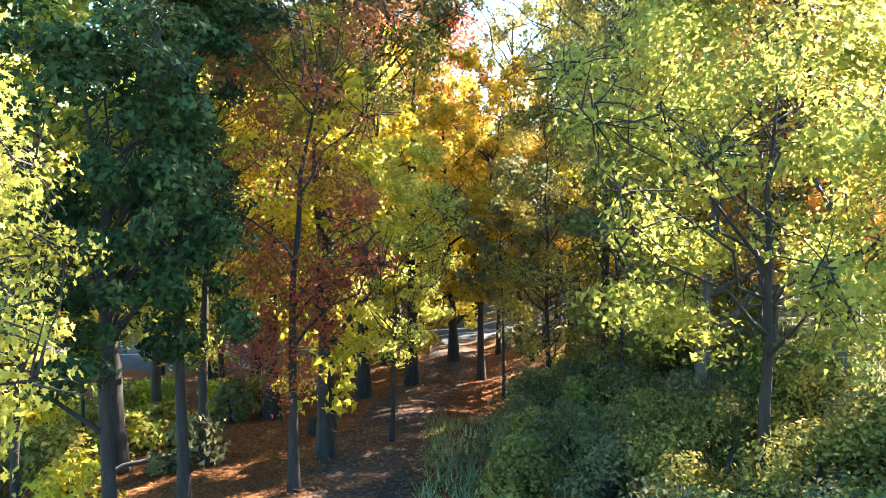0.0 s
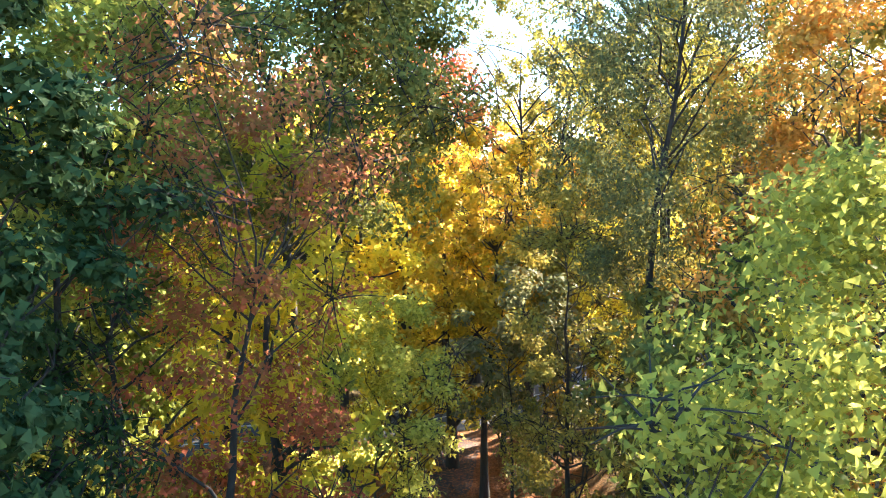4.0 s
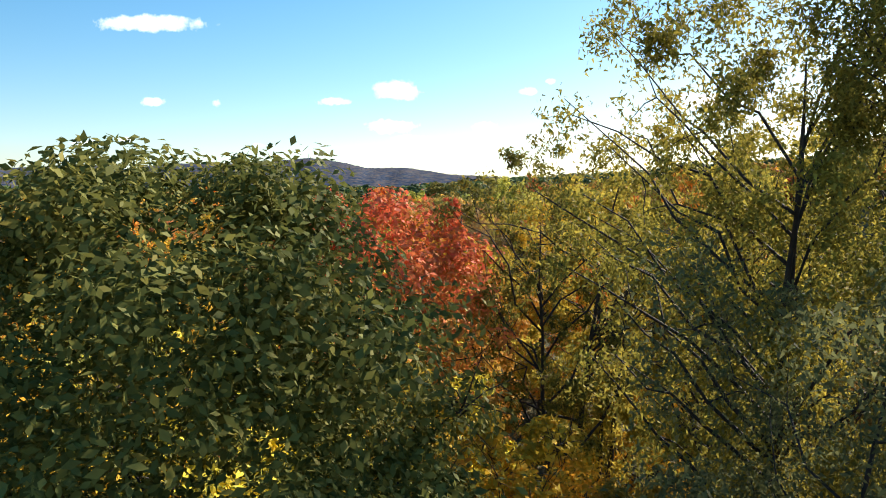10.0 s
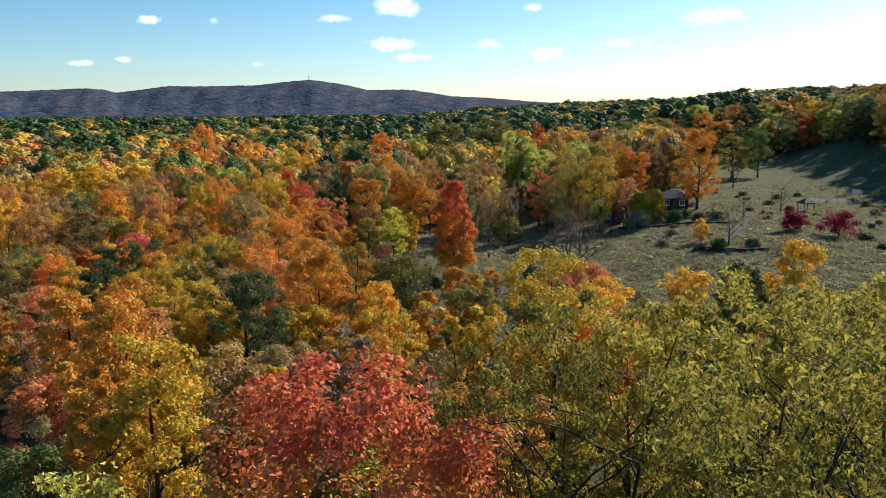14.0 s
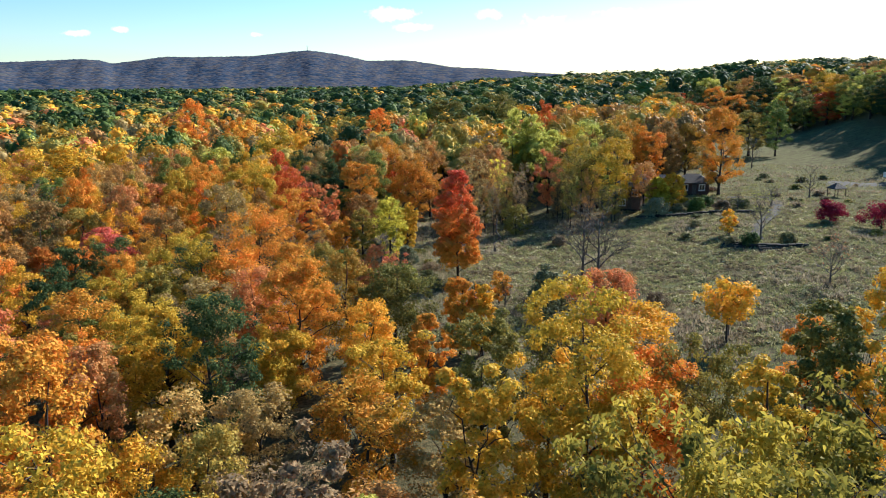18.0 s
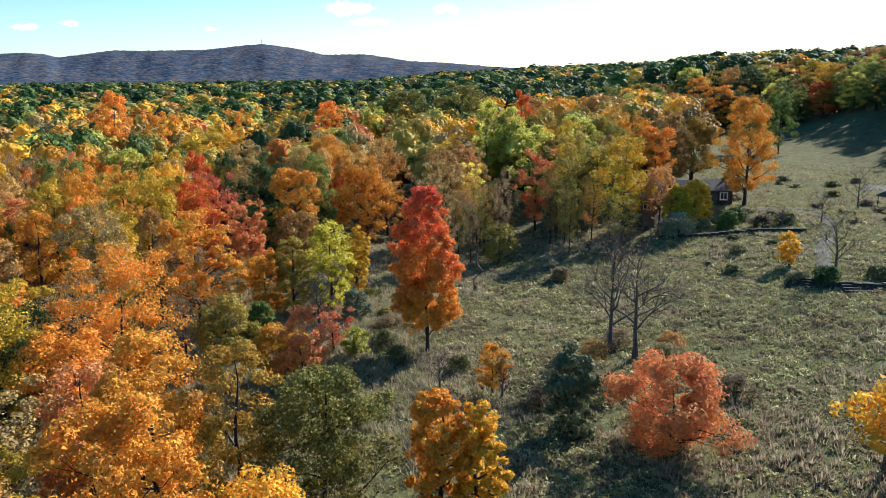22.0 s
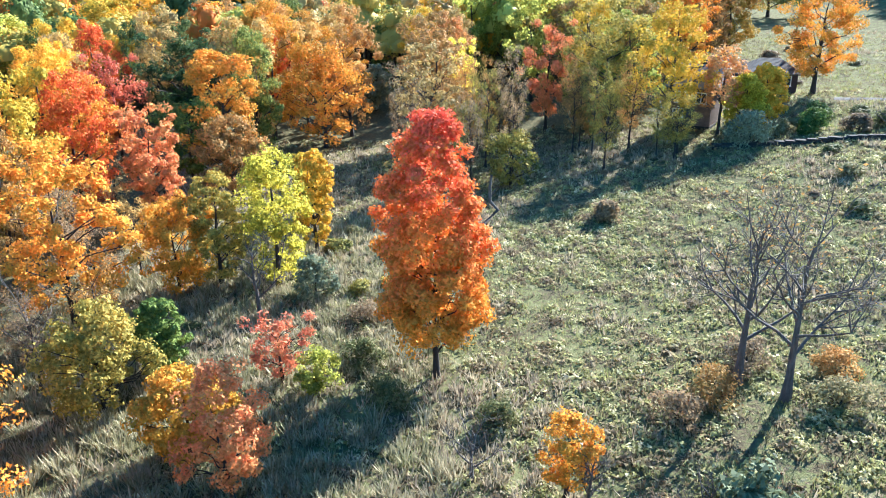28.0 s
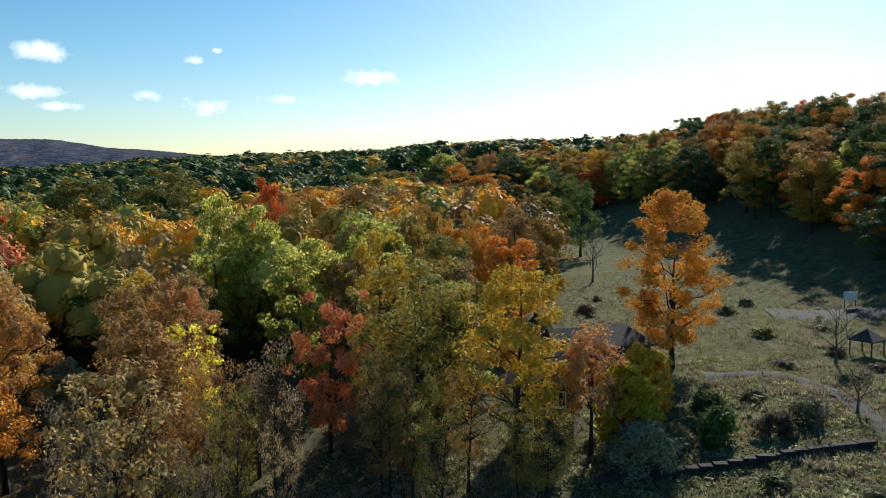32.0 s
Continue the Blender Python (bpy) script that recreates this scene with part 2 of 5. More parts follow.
def bark_material(name, dark, light):
    m, n, l, b = material(name)
    co = n.new("ShaderNodeTexCoord")
    mp = n.new("ShaderNodeMapping")
    mp.inputs["Scale"].default_value = (9, 9, 1.6)
    l.new(co.outputs["Object"], mp.inputs[0])
    a = noise_node(n, l, mp.outputs[0], 1.0, 6.0, 0.65)
    r = ramp_node(n, [(0.3, dark), (0.55, tuple(0.5 * (p + q) for p, q in zip(dark, light))), (0.75, light)])
    l.new(a.outputs["Fac"], r.inputs[0])
    l.new(r.outputs[0], b.inputs["Base Color"])
    b.inputs["Roughness"].default_value = 0.92
    bump = n.new("ShaderNodeBump")
    bump.inputs["Strength"].default_value, bump.inputs["Distance"].default_value = 0.7, 0.04
    l.new(a.outputs["Fac"], bump.inputs["Height"])
    l.new(bump.outputs[0], b.inputs["Normal"])
    return m


BARK = bark_material("bark_dark", (0.014, 0.011, 0.010), (0.055, 0.044, 0.037))
BARK_GREY = bark_material("bark_grey", (0.042, 0.036, 0.033), (0.15, 0.13, 0.115))


# ---- terrain ----
def sstep(a, b, v):
    t = np.clip((v - a) / (b - a), 0, 1)
    return t * t * (3 - 2 * t)


def terrain(x, y):
    x, y = np.asarray(x, float), np.asarray(y, float)
    z = -4.3 - 2.6 * sstep(8, 40, y) + 7.7 * sstep(50, 102, y)
    z = z + 4.3 * sstep(5, 60, x) * sstep(60, 170, y)
    z = z + 3.2 * sstep(1.5, 12, x) * (1 - sstep(30, 60, y)) - 1.0 * sstep(-2, -14, x) * (1 - sstep(30, 60, y))
    z = z - 3.0 * sstep(-6, -45, x) * sstep(50, 90, y)
    rad = np.hypot(x, y)
    z = z + 19 * sstep(260, 1000, rad)
    # the wooded hill round the meadow's east side and far end
    east, north = x - 106 - 0.2 * (y - 205), y - 364
    rise = 21.5 * sstep(-14, 66, east) * (1 - 0.5 * sstep(70, 280, east)) * sstep(40, 180, y) * (1 - 0.45 * sstep(320, 420, y))
    z = z + np.maximum(rise, 10 * sstep(-6, 40, north) * sstep(84, 150, x) * (1 - 0.6 * sstep(50, 260, north)))
    z = z + 0.25 * np.sin(x * 0.21 + 1.3) * np.cos(y * 0.17) + 0.1 * np.sin(x * 0.63) * np.sin(y * 0.71 + x * 0.2)
    return z


def tz(x, y):
    return float(terrain(x, y))


MEADOW = ((-5, 108), (-9, 120), (-11, 136), (-3, 150), (3, 163), (14, 166), (30, 171), (34, 178), (46, 205), (58, 222), (68, 246), (80, 290), (92, 345),
          (104, 366), (138, 362), (152, 330), (140, 275), (128, 240), (108, 205), (98, 165), (92, 120), (75, 78), (42, 74), (22, 88), (12, 100))


def inside(poly, x, y):
    x, y = np.asarray(x, float), np.asarray(y, float)
    hit = np.zeros(x.shape, bool)
    for (x0, y0), (x1, y1) in zip(poly, poly[1:] + poly[:1]):
        cross = ((y0 > y) != (y1 > y)) & (x < (x1 - x0) * (y - y0) / (y1 - y0 + 1e-12) + x0)
        hit ^= cross
    return hit


def near_line(pts, x, y):
    """Distance to a polyline."""
    x, y = np.asarray(x, float), np.asarray(y, float)
    best = np.full(x.shape, 1e9)
    for (x0, y0), (x1, y1) in zip(pts, pts[1:]):
        dx, dy = x1 - x0, y1 - y0
        t = np.clip(((x - x0) * dx + (y - y0) * dy) / (dx * dx + dy * dy), 0, 1)
        best = np.minimum(best, np.hypot(x - x0 - t * dx, y - y0 - t * dy))
    return best


# ---- mesh tools ----
def raw_mesh(name, verts, faces, mats, smooth=False):
    """A mesh from arrays; faces is (n, 3) or (n, 4), or a list of such arrays."""
    me = bpy.data.meshes.new(name)
    verts = np.asarray(verts, np.float32)
    parts = faces if isinstance(faces, list) else [faces]
    parts = [np.asarray(f, np.int32) for f in parts if len(f)]
    loops = np.concatenate([f.ravel() for f in parts])
    sizes = np.concatenate([np.full(len(f), f.shape[1], np.int32) for f in parts])
    starts = np.concatenate([[0], np.cumsum(sizes)[:-1]]).astype(np.int32)
    me.vertices.add(len(verts)); me.vertices.foreach_set("co", verts.ravel())
    me.loops.add(len(loops)); me.loops.foreach_set("vertex_index", loops)
    me.polygons.add(len(sizes)); me.polygons.foreach_set("loop_start", starts)
    if smooth:
        me.polygons.foreach_set("use_smooth", np.ones(len(sizes), bool))
    for m in mats:
        me.materials.append(m)
    me.update(calc_edges=True)
    me.validate()
    return me


class Buf:
    """Gathers tubes and quads into one mesh."""

    def __init__(self):
        self.v, self.f, self.t, self.n = [], [], [], 0

    def add(self, verts, quads=None, tris=None):
        if quads is not None and len(quads):
            self.f.append(np.asarray(quads) + self.n)
        if tris is not None and len(tris):
            self.t.append(np.asarray(tris) + self.n)
        self.v.append(np.asarray(verts, float)); self.n += len(verts)

    def tube(self, pts, radii, sides=6, graft=True):
        """A tapered limb; graft: it grows out of what is there already."""
        pts = np.asarray(pts, float)
        n = len(pts)
        d = np.gradient(pts, axis=0)
        d /= np.linalg.norm(d, axis=1)[:, None] + 1e-9
        ref = np.where(np.abs(d[:, 2:3]) > 0.9, np.array([[1.0, 0, 0]]), np.array([[0, 0, 1.0]]))
        u = np.cross(d, ref); u /= np.linalg.norm(u, axis=1)[:, None] + 1e-9
        w = np.cross(d, u)
        a = np.arange(sides) / sides * 2 * np.pi
        ring = u[:, None, :] * np.cos(a)[None, :, None] + w[:, None, :] * np.sin(a)[None, :, None]
        verts = (pts[:, None, :] + ring * np.asarray(radii, float)[:, None, None]).reshape(-1, 3)
        i, j = np.meshgrid(np.arange(n - 1), np.arange(sides), indexing="ij")
        k = (j + 1) % sides
        quads = np.stack([i * sides + j, i * sides + k, (i + 1) * sides + k, (i + 1) * sides + j], -1).reshape(-1, 4)
        root = self.n
        if graft and root:
            old = np.concatenate(self.v)
            near_v = int(np.argmin(((old - pts[0]) ** 2).sum(1)))
            self.t.append(np.array([[root, root + 1, near_v]]))
        self.add(verts, quads)

    def mesh(self, name, mats, smooth=False):
        return raw_mesh(name, np.concatenate(self.v), ([np.concatenate(self.f)] if self.f else []) + ([np.concatenate(self.t)] if self.t else []), mats, smooth)


def unit(v):
    return v / (np.linalg.norm(v, axis=-1, keepdims=True) + 1e-9)


STAR = np.array([(0, -0.5), (0.13, -0.22), (0.5, -0.28), (0.34, 0.02), (0.42, 0.3), (0.14, 0.2), (0, 0.55), (-0.14, 0.2), (-0.42, 0.3), (-0.34, 0.02), (-0.5, -0.28), (-0.13, -0.22)])


def leaf_cards(buf, rng, pos, lean, size, droop=0.0, long=1.7, star=False, tri=False, jitter=0.6):
    """One small pointed leaf at every place: a kite of two halves, or a lobed leaf. lean: the way each leaf's face tends to look."""
    n = len(pos)
    nrm = unit(lean + rng.normal(0, jitter, (n, 3)))
    u = unit(np.cross(nrm, rng.normal(0, 1, (n, 3))))
    if droop:
        u = unit(u * (1 - droop) + np.array([0, 0, -1.0]) * droop)
        nrm = unit(np.cross(u, rng.normal(0, 1, (n, 3))))
    w = np.cross(nrm, u)
    s = size * rng.uniform(0.65, 1.3, (n, 1))
    if star:
        ring = (pos[:, None, :] + s[:, None, :] * (w[:, None, :] * STAR[None, :, 0:1] + u[:, None, :] * STAR[None, :, 1:2]) * 1.15
                + nrm[:, None, :] * s[:, None, :] * (-0.22 * np.abs(STAR[None, :, 0:1])))
        centre = pos[:, None, :]
        verts = np.concatenate([ring, centre], 1).reshape(-1, 3)
        k = np.arange(12)
        tri = np.stack([k, (k + 1) % 12, np.full(12, 12)], 1)
        buf.add(verts, tris=(np.arange(n)[:, None, None] * 13 + tri[None]).reshape(-1, 3))
        return
    h = s * long * 0.5
    if tri:
        verts = np.stack([pos - u * h * 0.8 - w * s * 0.55, pos - u * h * 0.5 + w * s * 0.6, pos + u * h * 1.1 + nrm * s * 0.1], 1).reshape(-1, 3)
        buf.add(verts, tris=np.arange(3 * n).reshape(-1, 3))
        return
    verts = np.stack([pos - u * h, pos + w * s * 0.42 - u * h * 0.1 + nrm * s * 0.12, pos + u * h, pos - w * s * 0.42 - u * h * 0.1 + nrm * s * 0.12], 1).reshape(-1, 3)
    buf.add(verts, (np.arange(n)[:, None] * 4 + np.arange(4)[None, :]))


# ---- trees ----
def profile(shape, q):
    """Half-width of a crown at height q (0 foot, 1 top), largest about 1."""
    q = np.asarray(q, float)
    if shape == "column":
        return np.clip(np.minimum(1.0, 0.55 + 2.4 * q) * np.where(q > 0.45, np.sqrt(np.clip(1 - ((q - 0.45) / 0.58) ** 2, 0, 1)), 1), 0.06, 1)
    if shape == "oval":
        return np.clip(np.sqrt(np.clip(1 - ((q - 0.36) / 0.66) ** 2, 0, 1)), 0.08, 1)
    if shape == "dome":
        return np.clip(np.clip(1 - np.abs((q - 0.42) / 0.6) ** 2.4, 0, 1) ** 0.48, 0.08, 1)
    if shape == "cone":
        return np.clip(1.05 - q, 0.04, 1)
    if shape == "vase":
        return np.clip(np.sqrt(np.clip(1 - ((q - 0.66) / 0.66) ** 2, 0, 1)), 0.1, 1)
    if shape == "bush":
        return np.sqrt(np.clip(1 - (q * 0.98) ** 2, 0, 1))
    return np.clip(np.sqrt(np.clip(1 - ((q - 0.45) / 0.58) ** 2, 0, 1)), 0.08, 1)


def bend(a, b, sag, rng, n=5):
    """A limb's line from a to b, rising first or sagging, with a little wander."""
    t = np.linspace(0, 1, n)[:, None]
    p = a + (b - a) * t
    p[:, 2] += sag * np.sin(t[:, 0] * np.pi)
    w = rng.normal(0, 0.035, (n, 3)) * np.linalg.norm(b - a)
    w[0] = w[-1] = 0
    return p + w


def grow(seed, h, w, shape="round", foot=0.25, leaves=4000, leaf=0.3, clumps=70, trunk=0.0, limbs=16, stems=1, droop=0.0, star=False, ragged=0.28, flat=0.7, bark=BARK, leafmat=None, twigs=False, tri=False, apart=False, fluff=1.3):
    """Meshes of one tree of height h and crown width w, standing on the origin: trunk, list of limbs, crown. apart: every limb a mesh of its own."""
    rng = np.random.default_rng(seed)
    if not droop and clumps >= 100:
        clumps = int(clumps * (0.7 if apart else 0.55))
    r0 = trunk or 0.012 * h + 0.07
    wood, crown, parts = Buf(), Buf(), []
    tips = []
    top = h * (0.9 if shape in ("column", "cone") or droop else 0.72)
    for s in range(stems):
        a = rng.uniform(0, 2 * np.pi)
        off = 0.0 if stems == 1 else w * rng.uniform(0.14, 0.3)
        n = 9
        t = np.linspace(0, 1, n)
        wander = np.cumsum(rng.normal(0, 0.010 * h, (n, 2)), 0) * t[:, None]
        p = np.stack([np.cos(a) * off * t ** 1.2 + wander[:, 0], np.sin(a) * off * t ** 1.2 + wander[:, 1], t * top * rng.uniform(0.9, 1.05)], 1)
        p[0, 2] = -0.35
        rr = (r0 if stems == 1 else r0 * 0.75) * ((1 - t) ** 0.8 * 0.9 + 0.10)
        rr[0] *= 1.55
        rr[1] *= 1.08
        wood.tube(p, rr, 9 if apart else 7)
        tips.append(p)
    # clumps of foliage, more of them towards the outside
    q = rng.beta(1.0, 1.3, clumps) if shape == "oval" else rng.beta(1.25, 1.15, clumps)
    ang = rng.uniform(0, 2 * np.pi, clumps)
    lobes = 1 + ragged * np.sin(ang * 2 + rng.uniform(0, 6)) * 0.6 + ragged * np.sin(ang * 3 + q * 5 + rng.uniform(0, 6)) * 0.6
    rad = profile(shape, q) * (w / 2) * lobes * rng.uniform(0.15, 1, clumps) ** 0.45 * rng.uniform(0.8, 1.08, clumps)
    zc = h * foot + q * h * (1 - foot) * 0.97
    cen = np.stack([np.cos(ang) * rad, np.sin(ang) * rad, zc], 1)
    mid = np.array([0, 0, h * (foot + (1 - foot) * 0.4)])
    size = w * (0.8 if clumps > 50 else 1.0) / clumps ** 0.42 * fluff
    per = rng.dirichlet(np.full(clumps, 4.0)) * leaves
    pos, lean = [], []
    for k in range(clumps):
        m = max(3, int(per[k]))
        rc = size * rng.uniform(0.7, 1.3)
        d = unit(rng.normal(0, 1, (m, 3)))
        g = d * (rng.uniform(0, 1, (m, 1)) ** (0.5 if droop else 0.42 if apart else 0.36)) * rc * 0.78
        g[:, 2] *= flat
        if droop:
            g[:, 2] -= droop * rc * rng.uniform(0, 1.3, m) ** 1.5
        pos.append(cen[k] + g)
        lean.append(unit(d * (0.6 if apart else 0.85) + unit(cen[k] - mid) * 0.45 + np.array([0, 0, 0.3])))
    pos, lean = np.concatenate(pos), np.concatenate(lean)
    pos[:, 2] = np.minimum(pos[:, 2], h * 1.01)
    leaf_cards(crown, rng, pos, lean, leaf, droop * 0.6, 1.7 if not droop else 2.6, star, tri, 0.6 if apart else 0.55)
    order = np.argsort(-rad)
    for j, k in enumerate(order[:limbs]):
        p = tips[j % stems]
        b = cen[k]
        at = np.clip((b[2] - 0.45 * rad[k] - rng.uniform(0, 0.08) * h) / top, 0.14, 0.93)
        a = np.array([np.interp(at, np.linspace(0, 1, 9), p[:, i]) for i in range(3)])
        r = r0 * (0.15 + 0.32 * (1 - at))
        arms = Buf() if apart else wood
        line = bend(a, b, 0.10 * rad[k] * rng.uniform(-0.3, 1.2), rng, 6)
        arms.tube(line, r * np.linspace(1, 0.22, 6), 5 if apart else 4)
        for e in range(3 if twigs else 1):
            f = rng.integers(2, 5)
            near = np.argsort(np.linalg.norm(cen - line[f], axis=1))[rng.integers(0, 6)]
            arms.tube(bend(line[f], cen[near] + rng.normal(0, 0.15, 3), 0.05, rng, 4), r * 0.42 * np.linspace(1, 0.25, 4), 4 if apart else 3)
        if twigs:
            for e in range(12):
                c = cen[k] + rng.normal(0, 0.1, 3)
                arms.tube(bend(c, c + unit(rng.normal(0, 1, 3)) * size * 0.9, 0.03, rng, 3), np.array([0.02, 0.013, 0.006]), 3)
        if apart:
            parts.append(arms.mesh("limb", [bark], True))
    return wood.mesh("trunk", [bark], True), parts, crown.mesh("crown", [leafmat or LEAF["olive"]])


def bare_meshes(seed, h, w, bark=BARK_GREY, level=4, leafmat=None, leaves=0):
    """A leafless tree: trunk, and limbs that fork down to twigs."""
    rng = np.random.default_rng(seed)
    wood, parts = Buf(), []
    n = 8
    t = np.linspace(0, 1, n)
    wander = np.cumsum(rng.normal(0, 0.014 * h, (n, 2)), 0) * t[:, None]
    p = np.stack([wander[:, 0], wander[:, 1], t * h * 0.8], 1)
    p[0, 2] = -0.3
    r0 = 0.015 * h + 0.07
    rr = r0 * (1 - 0.88 * t)
    rr[0] *= 1.5
    wood.tube(p, rr, 8)
    ends = []

    def fork(a, d, length, r, lv, arms):
        m = 5
        pts = [a]
        dd = d
        for i in range(m - 1):
            dd = unit(dd + rng.normal(0, 0.13, 3) + np.array([0, 0, 0.06]))
            pts.append(pts[-1] + dd * length / (m - 1))
        pts = np.array(pts)
        arms.tube(pts, r * np.linspace(1, 0.35, m), 5 if lv > 2 else 3)
        ends.append(pts[-1])
        if lv <= 1:
            return
        for i in range(rng.integers(3, 6)):
            f = rng.uniform(0.3, 1)
            at = pts[min(m - 1, int(round(f * (m - 1))))]
            side = unit(np.cross(dd, rng.normal(0, 1, 3)))
            fork(at, unit(dd * 0.75 + side * rng.uniform(0.45, 0.9)), length * rng.uniform(0.45, 0.68), r * 0.5, lv - 1, arms)

    for i in range(11):
        f = 0.28 + 0.68 * i / 10
        at = np.array([np.interp(f, t, p[:, k]) for k in range(3)])
        a = i * 2.4 + rng.uniform(-0.4, 0.4)
        up = 0.35 + 0.9 * f
        d = unit(np.array([np.cos(a), np.sin(a), up]))
        arms = Buf()
        fork(at, d, w * 0.5 * (1.2 - 0.5 * f) * rng.uniform(0.8, 1.1), r0 * (0.55 - 0.35 * f), level, arms)
        parts.append(arms.mesh("limb", [bark], True))
    crown = None
    if leaves:
        ends = np.array(ends)
        pos = ends[rng.integers(0, len(ends), leaves)] + rng.normal(0, 0.22, (leaves, 3))
        buf = Buf()
        leaf_cards(buf, rng, pos, np.tile([0, 0, 0.6], (leaves, 1)), 0.13)
        crown = buf.mesh("crown", [leafmat])
    return wood.mesh("trunk", [bark], True), parts, crown


LABEL = {
    "oaknear": "broad oak with dark green leaves above the lane",
    "citron": "maple with yellow and pale green leaves by the lane",
    "red": "tall tree with deep red autumn leaves", "rednear": "broad maple with red leaves fading to gold below", "maple": "upright maple, red at the top and orange below",
    "orange": "maple with bright orange autumn leaves", "gold": "maple with golden yellow autumn leaves", "yellow": "tree with clear yellow autumn leaves",
    "lime": "tree with yellow-green turning leaves", "locust": "tall locust with feathery yellow-green drooping leaves", "green": "tree with leaves still green",
    "shade": "dense maple with deep green leaves beside the lane", "dark": "dense oak with dark green leaves", "olive": "woodland tree with olive-brown turning leaves", "rust": "woodland tree with sparse rust-brown leaves",
    "rose": "slender tree with pinkish red leaves", "crimson": "low tree with dark crimson leaves", "silver": "rounded grey-green shrub at the wood's edge", "cedar": "dark green cone-shaped cedar in the grass",
    "peach": "slender tree with peach-orange leaves", "oak": "broad oak with dark green leaves turning bronze",
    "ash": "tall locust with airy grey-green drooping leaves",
    "amber": "maple with dull amber-brown leaves", "tan": "slender tree with sparse tan and peach leaves",
    "dusky": "slender maple, gold above and dusky red below", "bramble": "low tangled bramble bush of dull green",
    "grey": "half-bare tree with dry grey-brown leaves",
}
KIND = {"oaknear": "oak", "citron": "maple", "shade": "maple", "red": "maple", "rednear": "maple", "maple": "maple", "orange": "maple", "gold": "maple", "rose": "maple", "peach": "maple", "oak": "oak", "ash": "locust", "dusky": "maple", "amber": "maple", "tan": "hickory", "bramble": "shrub", "dark": "oak", "green": "oak", "olive": "oak", "rust": "oak",
        "yellow": "hickory", "lime": "hickory", "grey": "hickory", "locust": "locust", "crimson": "ornamental_tree", "silver": "shrub", "cedar": "cedar"}
taken = []   # (x, y, radius) of all that stands


def thing(name, x, y, meshes, label, category, group="", turn=0.0, scale=(1, 1, 1), z=None):
    ob = new(name)
    ob.empty_display_size = 0.5
    ob.matrix_basis = pose(x, y, tz(x, y) if z is None else z, 0, 0, turn) @ Matrix.Diagonal((*scale, 1))
    tagged(ob, label, category, group)
    new("trunk", meshes[0]).parent = ob
    for me in meshes[1]:
        new("limb", me).parent = ob
    if meshes[2]:
        new("crown", meshes[2]).parent = ob
    return ob


def tree(name, x, y, top, width, colour, seed=None, **kw):
    """A tree of its own at (x, y), whose crown ends at height top above sea level."""
    h = max(1.5, top - tz(x, y))
    meshes = grow(seed if seed is not None else int(abs(x * 31 + y * 17)) + 5, h, width, leafmat=LEAF[colour], **kw)
    taken.append((x, y, width * 0.42))
    return thing(name, x, y, meshes, LABEL[colour], "tree" if h > 3.5 else "shrub", "trees of the wood" if h > 3.5 else "shrubs")


STOCK = {}


def stock_tree(x, y, top, width, colour, rng, form=None):
    """A tree that shares its meshes with others of its form."""
    h = max(2.0, top - tz(x, y))
    forms = ("round", "vase", "tall") if colour not in ("grey",) else ("sparse",)
    form = form or forms[rng.integers(0, len(forms))]
    key = (form, int(rng.integers(0, 3)))
    if key not in STOCK:
        k = 900 + len(STOCK) * 7
        spec = {"round": dict(shape="round", foot=0.13, leaves=11500, leaf=0.165, clumps=170, limbs=14, fluff=1.12), "vase": dict(shape="vase", foot=0.15, leaves=10500, leaf=0.165, clumps=150, fluff=1.12, ragged=0.4, limbs=11),
                "tall": dict(shape="column", foot=0.15, leaves=10500, leaf=0.165, clumps=170, fluff=1.12, ragged=0.3, limbs=9), "sparse": dict(shape="vase", foot=0.25, leaves=3600, leaf=0.15, clumps=95, limbs=22)}[form]
        STOCK[key] = grow(k, 14.0, 8.0, tri=True, **spec)
    sc = (width / 8.0, width / 8.0, h / 14.0)
    ob = thing(KIND[colour], x, y, STOCK[key], LABEL[colour], "tree", "trees of the wood", float(rng.uniform(0, 360)), sc)
    for c in ob.children:
        if c.name.startswith("crown"):
            c.material_slots[0].link = "OBJECT"
            c.material_slots[0].material = LEAF[colour]
    taken.append((x, y, width * 0.42))
    return ob


